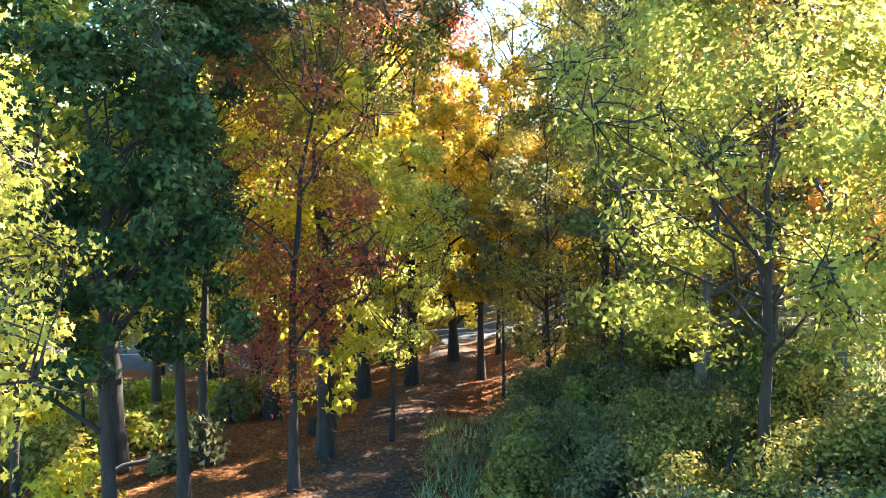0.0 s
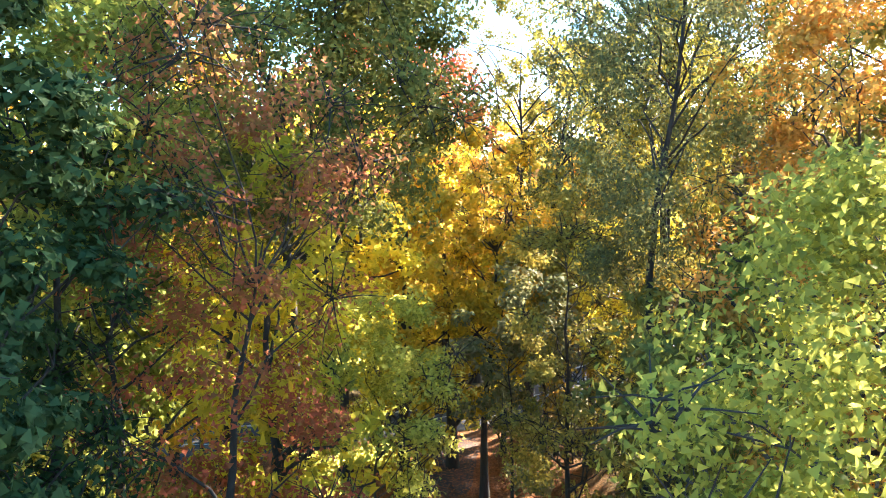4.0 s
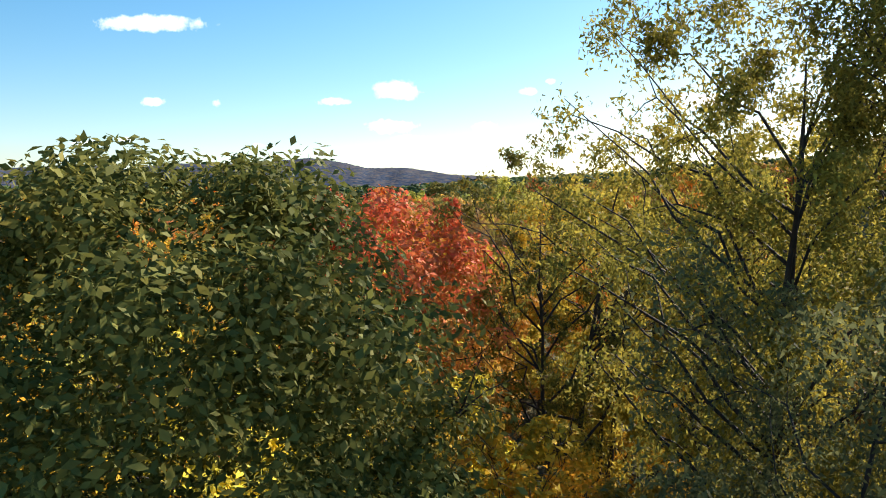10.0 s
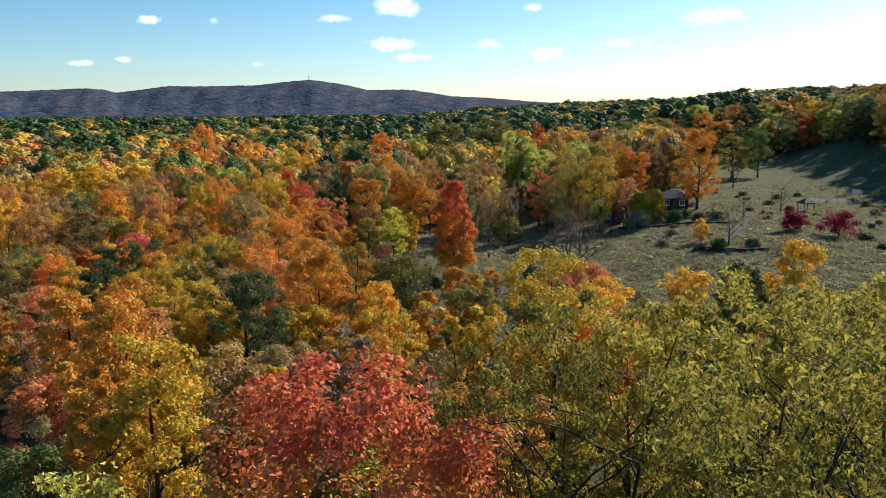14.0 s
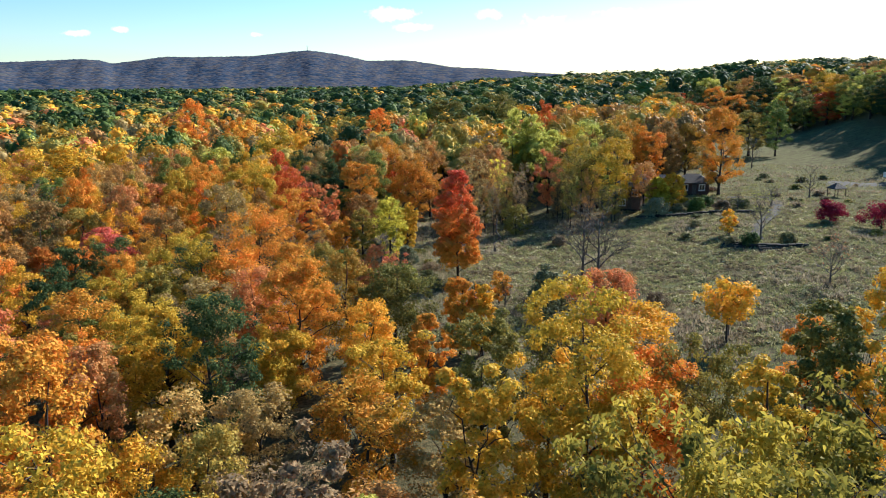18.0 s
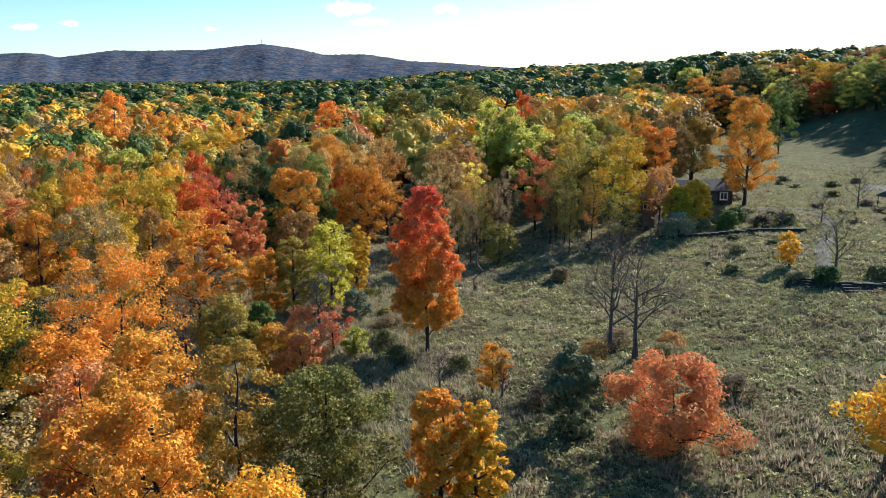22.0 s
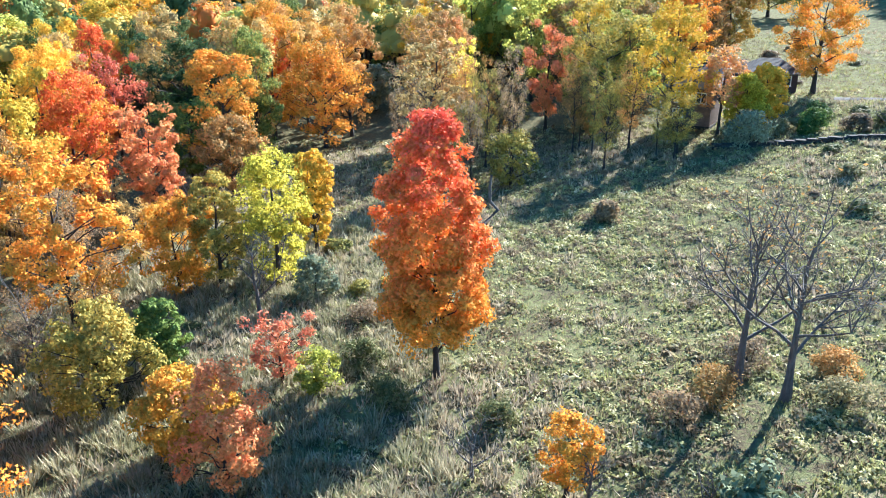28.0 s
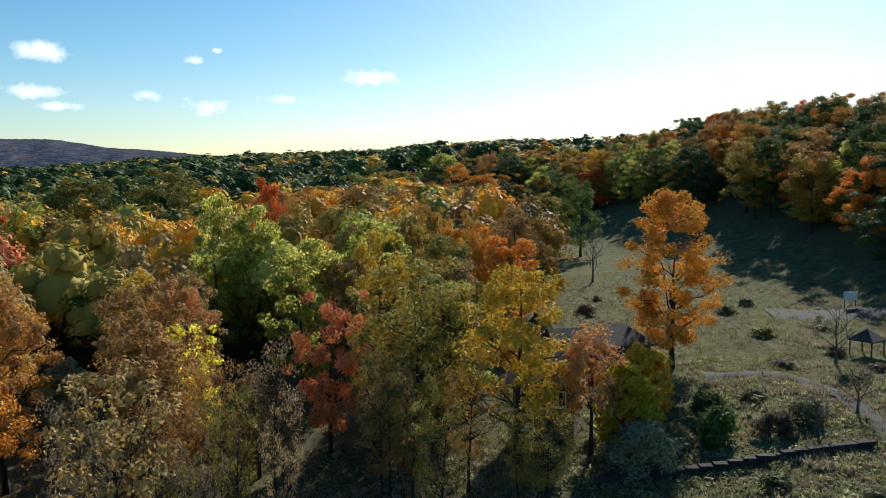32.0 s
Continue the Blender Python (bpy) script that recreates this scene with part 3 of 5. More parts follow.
# ---- ground ----
def ground_material():
    m, n, l, b = material("ground")
    geo = n.new("ShaderNodeNewGeometry")
    P = geo.outputs["Position"]
    at = n.new("ShaderNodeAttribute"); at.attribute_name = "meadow"
    big, mid, fine, tiny = noise_node(n, l, P, 0.05, 4), noise_node(n, l, P, 0.55, 5, 0.65), noise_node(n, l, P, 3.0, 5, 0.7), noise_node(n, l, P, 14.0, 3, 0.7)
    litter = ramp_node(n, [(0.30, (0.060, 0.035, 0.022)), (0.45, (0.15, 0.065, 0.032)), (0.58, (0.27, 0.11, 0.045)), (0.75, (0.36, 0.19, 0.085))])
    l.new(tiny.outputs["Fac"], litter.inputs[0])
    floor = ramp_node(n, [(0.30, (0.045, 0.045, 0.028)), (0.45, (0.085, 0.08, 0.045)), (0.58, (0.13, 0.115, 0.06)), (0.75, (0.21, 0.15, 0.085))])
    l.new(fine.outputs["Fac"], floor.inputs[0])
    lit = n.new("ShaderNodeAttribute"); lit.attribute_name = "litter"
    mix0 = n.new("ShaderNodeMix"); mix0.data_type = "RGBA"
    l.new(lit.outputs["Fac"], mix0.inputs["Factor"])
    l.new(floor.outputs[0], mix0.inputs["A"])
    l.new(litter.outputs[0], mix0.inputs["B"])
    grass = ramp_node(n, [(0.36, (0.055, 0.044, 0.030)), (0.45, (0.095, 0.080, 0.048)), (0.52, (0.115, 0.12, 0.052)), (0.59, (0.15, 0.145, 0.075)), (0.68, (0.24, 0.21, 0.13))])
    v = maths(n, l, "ADD", maths(n, l, "MULTIPLY", fine.outputs["Fac"], 0.5), maths(n, l, "MULTIPLY", mid.outputs["Fac"], 0.5))
    l.new(v, grass.inputs[0])
    # far woods' colour with a blue-violet distance haze painted in
    hazy_canopy = ramp_node(n, [(0.3, (0.030, 0.036, 0.060)), (0.45, (0.060, 0.060, 0.092)), (0.6, (0.095, 0.072, 0.092)), (0.75, (0.05, 0.062, 0.08))])
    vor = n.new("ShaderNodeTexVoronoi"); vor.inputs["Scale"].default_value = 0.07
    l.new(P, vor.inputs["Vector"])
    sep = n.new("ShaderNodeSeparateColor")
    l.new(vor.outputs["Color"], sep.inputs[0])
    l.new(maths(n, l, "ADD", maths(n, l, "MULTIPLY", sep.outputs[0], 0.4), maths(n, l, "MULTIPLY", big.outputs["Fac"], 0.6)), hazy_canopy.inputs[0])
    mix = n.new("ShaderNodeMix"); mix.data_type = "RGBA"
    l.new(maths(n, l, "GREATER_THAN", maths(n, l, "ADD", at.outputs["Fac"], maths(n, l, "MULTIPLY", mid.outputs["Fac"], 0.5)), 0.72), mix.inputs["Factor"])
    l.new(mix0.outputs["Result"], mix.inputs["A"])
    l.new(grass.outputs[0], mix.inputs["B"])
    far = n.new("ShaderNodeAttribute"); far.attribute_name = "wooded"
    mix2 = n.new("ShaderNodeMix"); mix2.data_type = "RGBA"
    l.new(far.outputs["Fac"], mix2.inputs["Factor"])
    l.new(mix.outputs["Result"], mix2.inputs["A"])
    l.new(hazy_canopy.outputs[0], mix2.inputs["B"])
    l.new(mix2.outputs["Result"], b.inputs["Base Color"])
    b.inputs["Roughness"].default_value = 0.95
    b.inputs["Specular IOR Level"].default_value = 0.02
    bump = n.new("ShaderNodeBump"); bump.inputs["Strength"].default_value, bump.inputs["Distance"].default_value = 0.9, 0.12
    l.new(maths(n, l, "ADD", fine.outputs["Fac"], maths(n, l, "MULTIPLY", tiny.outputs["Fac"], 0.4)), bump.inputs["Height"])
    bump2 = n.new("ShaderNodeBump"); bump2.inputs["Strength"].default_value, bump2.inputs["Distance"].default_value = 0.6, 7.0
    l.new(maths(n, l, "MULTIPLY", maths(n, l, "SUBTRACT", 1.0, vor.outputs["Distance"]), far.outputs["Fac"]), bump2.inputs["Height"])
    l.new(bump.outputs[0], bump2.inputs["Normal"])
    l.new(bump2.outputs[0], b.inputs["Normal"])
    return m


def build_ground():
    nx, ny, k = 270, 330, 6.3
    sx, sy = np.linspace(-1, 1, nx), np.linspace(-1, 1, ny)
    x, y = 4700 * np.sinh(k * sx) / np.sinh(k) + 10, 4700 * np.sinh(k * sy) / np.sinh(k) + 45
    X, Y = np.meshgrid(x, y)
    Z = terrain(X, Y)
    rad = np.hypot(X, Y)
    rng = np.random.default_rng(4)
    i, j = np.meshgrid(np.arange(ny - 1), np.arange(nx - 1), indexing="ij")
    q = np.stack([i * nx + j, i * nx + j + 1, (i + 1) * nx + j + 1, (i + 1) * nx + j], -1).reshape(-1, 4)
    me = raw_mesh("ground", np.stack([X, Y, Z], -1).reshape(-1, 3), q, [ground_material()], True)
    mask = inside(MEADOW, X, Y).astype(np.float32)
    a = me.attributes.new("meadow", "FLOAT", "POINT"); a.data.foreach_set("value", mask.ravel() * 0.6)
    lit = (1 - sstep(36, 60, Y)) * (1 - sstep(4.0, 9.0, X)) + 0.9 * np.exp(-((X - 1.6) ** 2 + (Y - 134.5) ** 2) / 7.0)
    a = me.attributes.new("litter", "FLOAT", "POINT"); a.data.foreach_set("value", np.clip(lit, 0, 1).astype(np.float32).ravel())
    # the far woods' colour and its painted haze set in with distance
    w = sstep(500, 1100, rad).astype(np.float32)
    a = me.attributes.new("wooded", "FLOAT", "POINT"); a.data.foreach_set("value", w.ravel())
    return tagged(new("ground", me), "hilly ground of leaf litter, meadow grass and wooded ridge", "ground", kind="structure")


build_ground()


def stuff(name, mesh, label, category):
    return tagged(new(name, mesh), label, category, kind="stuff")


def blades(pts, n, size, seed, spread=0.22, width=0.09):
    """Tufts of upright blades on the given places."""
    rng = np.random.default_rng(seed)
    p = np.repeat(pts, n, 0)
    s = np.repeat(size, n) * rng.uniform(0.6, 1.2, len(p))
    a = rng.uniform(0, 2 * np.pi, len(p))
    out = np.stack([np.cos(a), np.sin(a)], 1)
    base = p.copy(); base[:, :2] += out * (rng.uniform(0, 1, (len(p), 1)) * spread)
    side = np.stack([-out[:, 1], out[:, 0], np.zeros(len(p))], 1) * (s * width)[:, None]
    tip = base + np.concatenate([out * (s * rng.uniform(0.15, 0.7, len(p)))[:, None], (s * rng.uniform(0.6, 1.0, len(p)))[:, None]], 1)
    v = np.stack([base - side, base + side, tip], 1).reshape(-1, 3)
    b = Buf()
    b.add(v, tris=np.arange(len(v)).reshape(-1, 3))
    return b


def wave(x, y, s, k):
    return np.sin(x * s + k) * np.cos(y * s * 1.13 + 2 * k) + 0.6 * np.sin((x + y) * s * 2.1 + 3 * k) * np.cos((x - y) * s * 1.7 + k)


GRASS = leaf_material("grass", [(0.15, 0.12, 0.08), (0.24, 0.205, 0.125), (0.225, 0.24, 0.08), (0.42, 0.375, 0.215)], glow=0.4, patch=0.35, spread=2.6)
WEED = leaf_material("dry_weeds", [(0.17, 0.13, 0.10), (0.26, 0.20, 0.14), (0.27, 0.225, 0.155), (0.36, 0.30, 0.20)], glow=0.35, patch=0.4, spread=2.2)
rng = np.random.default_rng(11)
gx, gy = rng.uniform(-24, 110, 80000), rng.uniform(85, 260, 80000)
open_wood = (gx > -24) & (gx < 40) & (gy > 106) & (gy < 190) & (gx < 30 + 0.4 * (gy - 170))
keep = (inside(MEADOW, gx, gy) | open_wood) & (rng.uniform(0, 1, 80000) < np.clip(1.5 - np.hypot(gx - 10, gy - 120) / 130, 0.15, 1))
gx, gy = gx[keep], gy[keep]
weedy = wave(gx, gy, 0.16, 1.0) + wave(gx, gy, 0.45, 2.0) * 0.6 + 1.0 * (gx < 9) + 0.6 * ~inside(MEADOW, gx, gy) + 0.5 * (gy < 125) - 0.2 + rng.normal(0, 0.35, len(gx)) > 0.75
for sel, nm, mat, n, lo, hi, lab in ((~weedy, "meadow_grass", GRASS, 8, 0.2, 0.55, "rough green and straw-coloured meadow grass"), (weedy, "meadow_weeds", WEED, 13, 0.3, 0.75, "tall dry brown meadow weeds")):
    pts = np.stack([gx[sel], gy[sel], terrain(gx[sel], gy[sel]) - 0.03], 1)
    stuff(nm, blades(pts, n, rng.uniform(lo, hi, len(pts)), 5, 0.3).mesh(nm, [mat]), lab, "grass")

# grassy mounds close together where the flight crosses the meadow, and rank weeds in its hollow
TUFT = leaf_material("tussock", [(0.17, 0.13, 0.085), (0.34, 0.275, 0.165), (0.31, 0.32, 0.12), (0.66, 0.58, 0.38)], glow=0.4, patch=0.7, spread=2.8)
RANK = leaf_material("rank_weeds", [(0.11, 0.10, 0.065), (0.17, 0.18, 0.085), (0.25, 0.23, 0.13), (0.36, 0.31, 0.21)], glow=0.3, patch=0.6)
for nm, mat, count, x0, x1, y0, y1, n, lo, hi, spread, wide, lab in (("meadow_tussocks", TUFT, 26000, -14, 72, 105, 196, 27, 0.14, 0.4, 0.26, 0.065, "tan and grey-green grass tussocks of the meadow"),
                                                               ("rank_weeds", RANK, 3600, -26, 2, 108, 165, 46, 0.4, 1.0, 0.45, 0.05, "rank grey-green weeds filling the hollow")):
    tx, ty = rng.uniform(x0, x1, count), rng.uniform(y0, y1, count)
    keep = (wave(tx, ty, 0.7, 0.4) + wave(tx, ty, 0.25, 1.7) + rng.normal(0, 0.6, count) > -0.6) & (rng.uniform(0, 1, count) < np.clip(1.7 - np.hypot(tx - 12, ty - 125) / 55, 0.3, 1)) & (near_line(((57, 191), (64, 187), (63, 180), (58, 170), (51.5, 159.5), (47.6, 149.5)), tx, ty) > 1.3) & (np.hypot(tx - 1.8, ty - 134.6) > 2.4)
    tx, ty = tx[keep], ty[keep]
    if nm == "meadow_tussocks":
        size = np.repeat(rng.uniform(0.22, 0.55, len(tx)), n)
        d = unit(rng.normal(0, 1, (len(size), 3)) * np.array([1, 1, 0.7]) + np.array([0, 0, 0.35]))
        d[:, 2] = np.abs(d[:, 2])
        base = np.repeat(np.stack([tx, ty, terrain(tx, ty) - 0.03], 1), n, 0)
        dome = Buf()
        leaf_cards(dome, rng, base + d * size[:, None] * np.array([1, 1, 0.75]), d, size[:, None] * 0.28, 0, 2.0, tri=True, jitter=0.4)
        stuff(nm, dome.mesh(nm, [mat]), lab, "grass")
        continue
    stuff(nm, blades(np.stack([tx, ty, terrain(tx, ty) - 0.02], 1), n, rng.uniform(lo, hi, len(tx)), 6, spread, wide).mesh(nm, [mat]), lab, "grass")


# ---- the trees by the lane, where the flight begins ----
NEAR = dict(apart=True, leaves=15000, leaf=0.16, clumps=170, limbs=26, twigs=True)
LOC = dict(shape="vase", droop=0.7, ragged=0.6, flat=0.5, fluff=0.85, apart=True, tri=True, limbs=26)
tree("oak", -3.9, 18.4, 16.5, 9.6, "oaknear", seed=33, shape="dome", foot=0.5, trunk=0.26, ragged=0.08, **{**NEAR, "leaves": 78000, "clumps": 560, "leaf": 0.10, "fluff": 1.95})
tree("maple", -3.75, 11.6, 10.3, 4.6, "dusky", seed=4, shape="vase", foot=0.16, trunk=0.13, **{**NEAR, "leaves": 14000, "leaf": 0.075, "limbs": 16, "tri": True, "fluff": 2.1})
tree("maple", -6.5, 7.2, 10.4, 5.8, "shade", seed=5, shape="dome", foot=0.27, trunk=0.16, **{**NEAR, "leaves": 34000, "leaf": 0.10, "clumps": 330, "tri": True})
tree("maple", -5.9, 9.8, 12.4, 4.8, "lime", seed=26, shape="round", foot=0.60, trunk=0.14, **{**NEAR, "leaves": 14000, "leaf": 0.085, "clumps": 170, "tri": True})
tree("maple", -6.1, 0.2, 4.8, 5.2, "citron", seed=6, shape="round", foot=0.46, trunk=0.1, star=True, **{**NEAR, "leaves": 13000, "leaf": 0.078, "clumps": 140})
tree("maple", 5.9, 6.3, 7.6, 8.4, "citron", seed=7, shape="round", foot=0.28, trunk=0.13, **{**NEAR, "leaves": 34000, "leaf": 0.075, "limbs": 14, "clumps": 330, "tri": True})
tree("maple", 9.4, 14.8, 14.6, 8.4, "amber", seed=8, shape="round", foot=0.12, trunk=0.2, **{**NEAR, "leaves": 36000, "leaf": 0.085, "clumps": 260, "tri": True})
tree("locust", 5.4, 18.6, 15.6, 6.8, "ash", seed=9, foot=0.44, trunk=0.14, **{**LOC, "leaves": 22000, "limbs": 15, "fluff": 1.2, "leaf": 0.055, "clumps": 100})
tree("locust", 7.4, 25.6, 23.2, 6.4, "locust", seed=10, foot=0.42, trunk=0.24, stems=2, **{**LOC, "leaves": 40000, "leaf": 0.065, "clumps": 210, "fluff": 1.55})
tree("locust", 12.0, 25.0, 24.5, 7.5, "locust", seed=12, foot=0.42, trunk=0.24, stems=3, **{**LOC, "leaves": 40000, "leaf": 0.065, "clumps": 210, "fluff": 1.55})
tree("locust", 5.0, 43.5, 19.3, 8.4, "locust", seed=13, foot=0.36, trunk=0.25, stems=2, **{**LOC, "leaves": 12000, "leaf": 0.095, "clumps": 190})
tree("locust", 10.2, 39.0, 20.6, 8.6, "locust", seed=14, foot=0.38, trunk=0.25, stems=2, **{**LOC, "leaves": 12000, "leaf": 0.095, "clumps": 190})
tree("locust", 15.5, 41.0, 21.0, 9.0, "locust", seed=15, foot=0.26, trunk=0.25, stems=2, **{**LOC, "leaves": 16000, "leaf": 0.10, "clumps": 190})
tree("locust", 8.4, 50.5, 17.8, 8.4, "locust", seed=23, foot=0.3, trunk=0.22, stems=2, **{**LOC, "leaves": 20000, "leaf": 0.12, "clumps": 180, "fluff": 1.0})
tree("locust", 14.6, 50.0, 18.4, 9.0, "locust", seed=24, foot=0.3, trunk=0.22, stems=2, **{**LOC, "leaves": 20000, "leaf": 0.12, "clumps": 180, "fluff": 1.0})
tree("locust", 20.5, 53.5, 17.6, 8.4, "locust", seed=25, foot=0.3, trunk=0.22, stems=2, **{**LOC, "leaves": 18000, "leaf": 0.12, "clumps": 170, "fluff": 1.0})
tree("maple", -3.8, 43.5, 16.4, 15.0, "rednear", seed=16, shape="round", foot=0.2, trunk=0.3, ragged=0.18, **{**NEAR, "leaves": 30000, "leaf": 0.19, "clumps": 260})
tree("maple", -9.8, 25.0, 15.8, 7.5, "gold", seed=17, shape="round", foot=0.16, trunk=0.2, **{**NEAR, "leaves": 9000, "leaf": 0.18})
tree("maple", 1.9, 31.0, 9.8, 4.6, "gold", seed=18, shape="vase", foot=0.25, trunk=0.18, **{**NEAR, "leaves": 9000})
tree("oak", 4.0, 22.0, 8.8, 5.0, "olive", seed=19, shape="round", foot=0.1, trunk=0.1, **{**NEAR, "leaves": 16000, "leaf": 0.075, "tri": True})
tree("oak", 7.2, 21.5, 9.5, 5.0, "olive", seed=20, shape="round", foot=0.1, trunk=0.12, **{**NEAR, "leaves": 14000, "leaf": 0.075, "tri": True})
tree("hickory", -1.6, 16.5, 4.8, 4.2, "lime", seed=21, shape="round", foot=0.3, trunk=0.08, **{**NEAR, "leaves": 14000, "leaf": 0.075, "tri": True})


def near(x, y, top, width, colour, seed=None, **kw):
    leaves, leaf, tri = (7000, 0.16, True) if y < 30 else (9000, 0.16, True) if y < 46 else (15000, 0.165, True) if y < 80 else (12000, 0.13, True) if 118 < y < 160 else (17000, 0.13, True) if y < 119 else (11000, 0.18, True)
    spec = dict(leaves=leaves, leaf=leaf, tri=tri, clumps=240, limbs=12, foot=0.10, shape=("round", "column", "vase")[int(abs(x * 7 + y)) % 3])
    spec.update(kw)
    return tree(KIND[colour], x, y, top, width * 1.2, colour, seed, **spec)


# ---- the thicket round the lane's end ----
near(-9.0, 30.0, 13.0, 6.0, "yellow")
near(-15.0, 34.0, 10.5, 6.5, "lime")
near(-6.0, 33.0, 12.5, 5.2, "yellow", leaves=9000)
near(-1.5, 30.0, 11.6, 4.6, "gold", leaves=9000, trunk=0.26)
near(-3.4, 26.0, 11.2, 4.2, "yellow", leaves=6000)
near(0.6, 36.5, 9.4, 4.4, "yellow", leaves=6000)
near(-20.0, 28.0, 11.0, 6.5, "gold")
near(-9.4, 14.5, 14.4, 5.0, "lime")
near(-13.5, 14.0, 13.0, 5.0, "lime")
near(-17.0, 20.5, 12.5, 6.0, "yellow")
near(6.5, 32.5, 7.0, 5.0, "amber", leaves=6000)
near(-3.4, 14.6, 8.6, 3.2, "yellow", leaves=3500)
# next two added on the sun side, to shade the amber maple
near(13.2, 19.5, 12.5, 6.0, "olive", leaves=14000)
near(10.8, 21.8, 9.0, 5.0, "grey", leaves=9000)
near(12.5, 32.0, 8.0, 5.5, "olive", leaves=7000)
# two olive trees out of view to the east, added to shade the bank
near(14.6, 9.0, 9.0, 6.0, "olive")
near(18.5, 15.0, 14.0, 6.5, "olive")
# this gold and this orange maple are added to keep sun off the thicket
near(17.5, 26.0, 11.5, 6.0, "gold")
near(20.5, 33.0, 13.0, 6.5, "orange")
near(-1.5, 51.0, 9.5, 6.0, "yellow")
near(2.6, 56.0, 12.0, 5.0, "amber")
near(-10.0, 44.5, 11.5, 6.0, "olive")
near(-16.0, 44.0, 12.0, 7.0, "lime")
near(-22.0, 40.0, 12.0, 7.0, "gold")

near(28.0, 44.0, 9.0, 7.0, "gold")

# ---- the wood between the lane and the meadow ----
near(8.2, 74.5, 16.3, 6.6, "gold")
near(2.3, 82.0, 11.7, 4.5, "olive")
near(1.8, 68.0, 13.8, 4.3, "gold")
near(-7.0, 95.0, 9.2, 4.8, "gold")
near(-1.9, 92.0, 8.9, 3.1, "orange")
near(-5.4, 105.0, 10.4, 6.5, "olive")
near(-13.2, 96.0, 13.2, 5.6, "orange")
near(-15.3, 107.0, 12.5, 5.7, "orange")
near(-23.4, 127.0, 13.6, 7.8, "orange")
near(-20.9, 112.0, 8.8, 6.1, "peach")
near(-30.3, 124.0, 9.4, 7.6, "dark")
near(-14.4, 92.0, 7.9, 4.6, "gold")
near(-18.0, 86.0, 12.4, 6.2, "dark")
near(-23.4, 91.0, 10.5, 4.9, "gold")
near(-39.3, 122.0, 9.2, 4.7, "orange")
near(-38.2, 126.0, 7.7, 5.9, "orange")
near(-28.4, 85.0, 9.5, 4.8, "orange")
near(-52.7, 130.0, 8.1, 3.7, "red")
near(-46.4, 125.0, 9.0, 5.2, "dark")
near(1.1, 105.0, 9.1, 3.3, "orange")
near(3.2, 105.0, 8.3, 2.5, "gold")
near(24.2, 80.0, 12.1, 3.9, "orange")
near(15.4, 65.0, 14.5, 3.6, "gold")
near(-38.9, 135.0, 8.7, 5.7, "orange")
near(-16.7, 58.0, 14.1, 6.9, "gold")
near(-3.6, 54.0, 13.2, 4.2, "lime")
near(-9.5, 50.0, 15.0, 4.2, "rust")
near(-18.7, 56.0, 13.5, 3.3, "orange")
near(-24.2, 72.0, 13.3, 6.2, "orange")
near(-23.0, 90.0, 8.6, 5.9, "gold")
near(-25.5, 82.0, 10.0, 4.6, "peach")
near(-30.7, 78.0, 12.6, 4.9, "orange")
near(-8.1, 52.0, 14.1, 2.7, "gold")
near(26.6, 75.0, 16.4, 4.9, "gold")
near(21.7, 72.0, 15.2, 4.7, "olive")
near(-6.0, 56.0, 14.5, 4.0, "grey")
near(-6.8, 193.0, 13.6, 8.0, "orange")
near(4.0, 172.4, 15.8, 4.4, "tan", leaves=3200, limbs=30, foot=0.3)
near(3.2, 169.5, 5.8, 4.2, "tan", leaves=3000)
near(10.4, 197.0, 13.3, 3.4, "yellow", leaves=3500)
near(14.7, 193.0, 9.8, 4.4, "rust", leaves=3500)
near(12.4, 172.8, 6.7, 4.4, "olive", leaves=3500)
near(27.2, 190.2, 18.3, 7.3, "olive")
near(24.7, 187.0, 8.0, 3.0, "rust", leaves=2600)
near(32.4, 183.0, 18.0, 7.4, "gold", foot=0.2)
near(37.3, 180.4, 13.6, 4.6, "peach", foot=0.3, leaves=4000)
near(39.6, 179.6, 10.6, 3.6, "yellow", shape="column")
near(43.6, 182.6, 11.0, 4.2, "gold", shape="column")
near(-9.0, 151.0, 11.2, 4.8, "yellow")
near(-13.4, 152.4, 9.4, 3.6, "olive")
near(-16.4, 152.0, 8.0, 4.2, "orange", shape="round")
near(-21.5, 168.0, 11.6, 4.6, "peach")
near(-6.4, 157.0, 9.6, 2.4, "gold")
near(-21.4, 184.9, 8.8, 6.0, "green")
near(-15.7, 176.0, 8.6, 5.6, "rust")
near(-7.1, 165.9, 7.0, 3.2, "gold")
near(-0.1, 214.0, 7.5, 4.4, "silver")
near(-15.0, 139.4, 5.2, 2.6, "green")
near(-17.4, 135.6, 6.8, 4.4, "olive")
near(-11.6, 129.9, 5.8, 3.8, "orange", shape="round")

# ---- the meadow's own trees ----
tree("maple", 1.3, 136.4, 16.6, 6.0, "maple", seed=61, shape="oval", foot=0.16, trunk=0.17, leaves=52000, leaf=0.14, clumps=420, fluff=1.9, limbs=20, ragged=0.05, tri=True, apart=True)
tree("maple", -8.9, 125.6, 8.6, 3.7, "peach", seed=62, shape="oval", foot=0.2, trunk=0.12, leaves=8000, leaf=0.11, clumps=80, ragged=0.4, tri=True)


def bare(x, y, top, width, seed, colour=None, leaves=0, level=4):
    h = top - tz(x, y)
    taken.append((x, y, width * 0.3))
    return thing("bare_tree", x, y, bare_meshes(seed, h, width, level=level, leafmat=LEAF[colour] if colour else None, leaves=leaves), "leafless grey-brown tree standing in the meadow", "tree", "bare trees")


bare(17.8, 132.4, 12.8, 8.0, 71, "rust", 260)
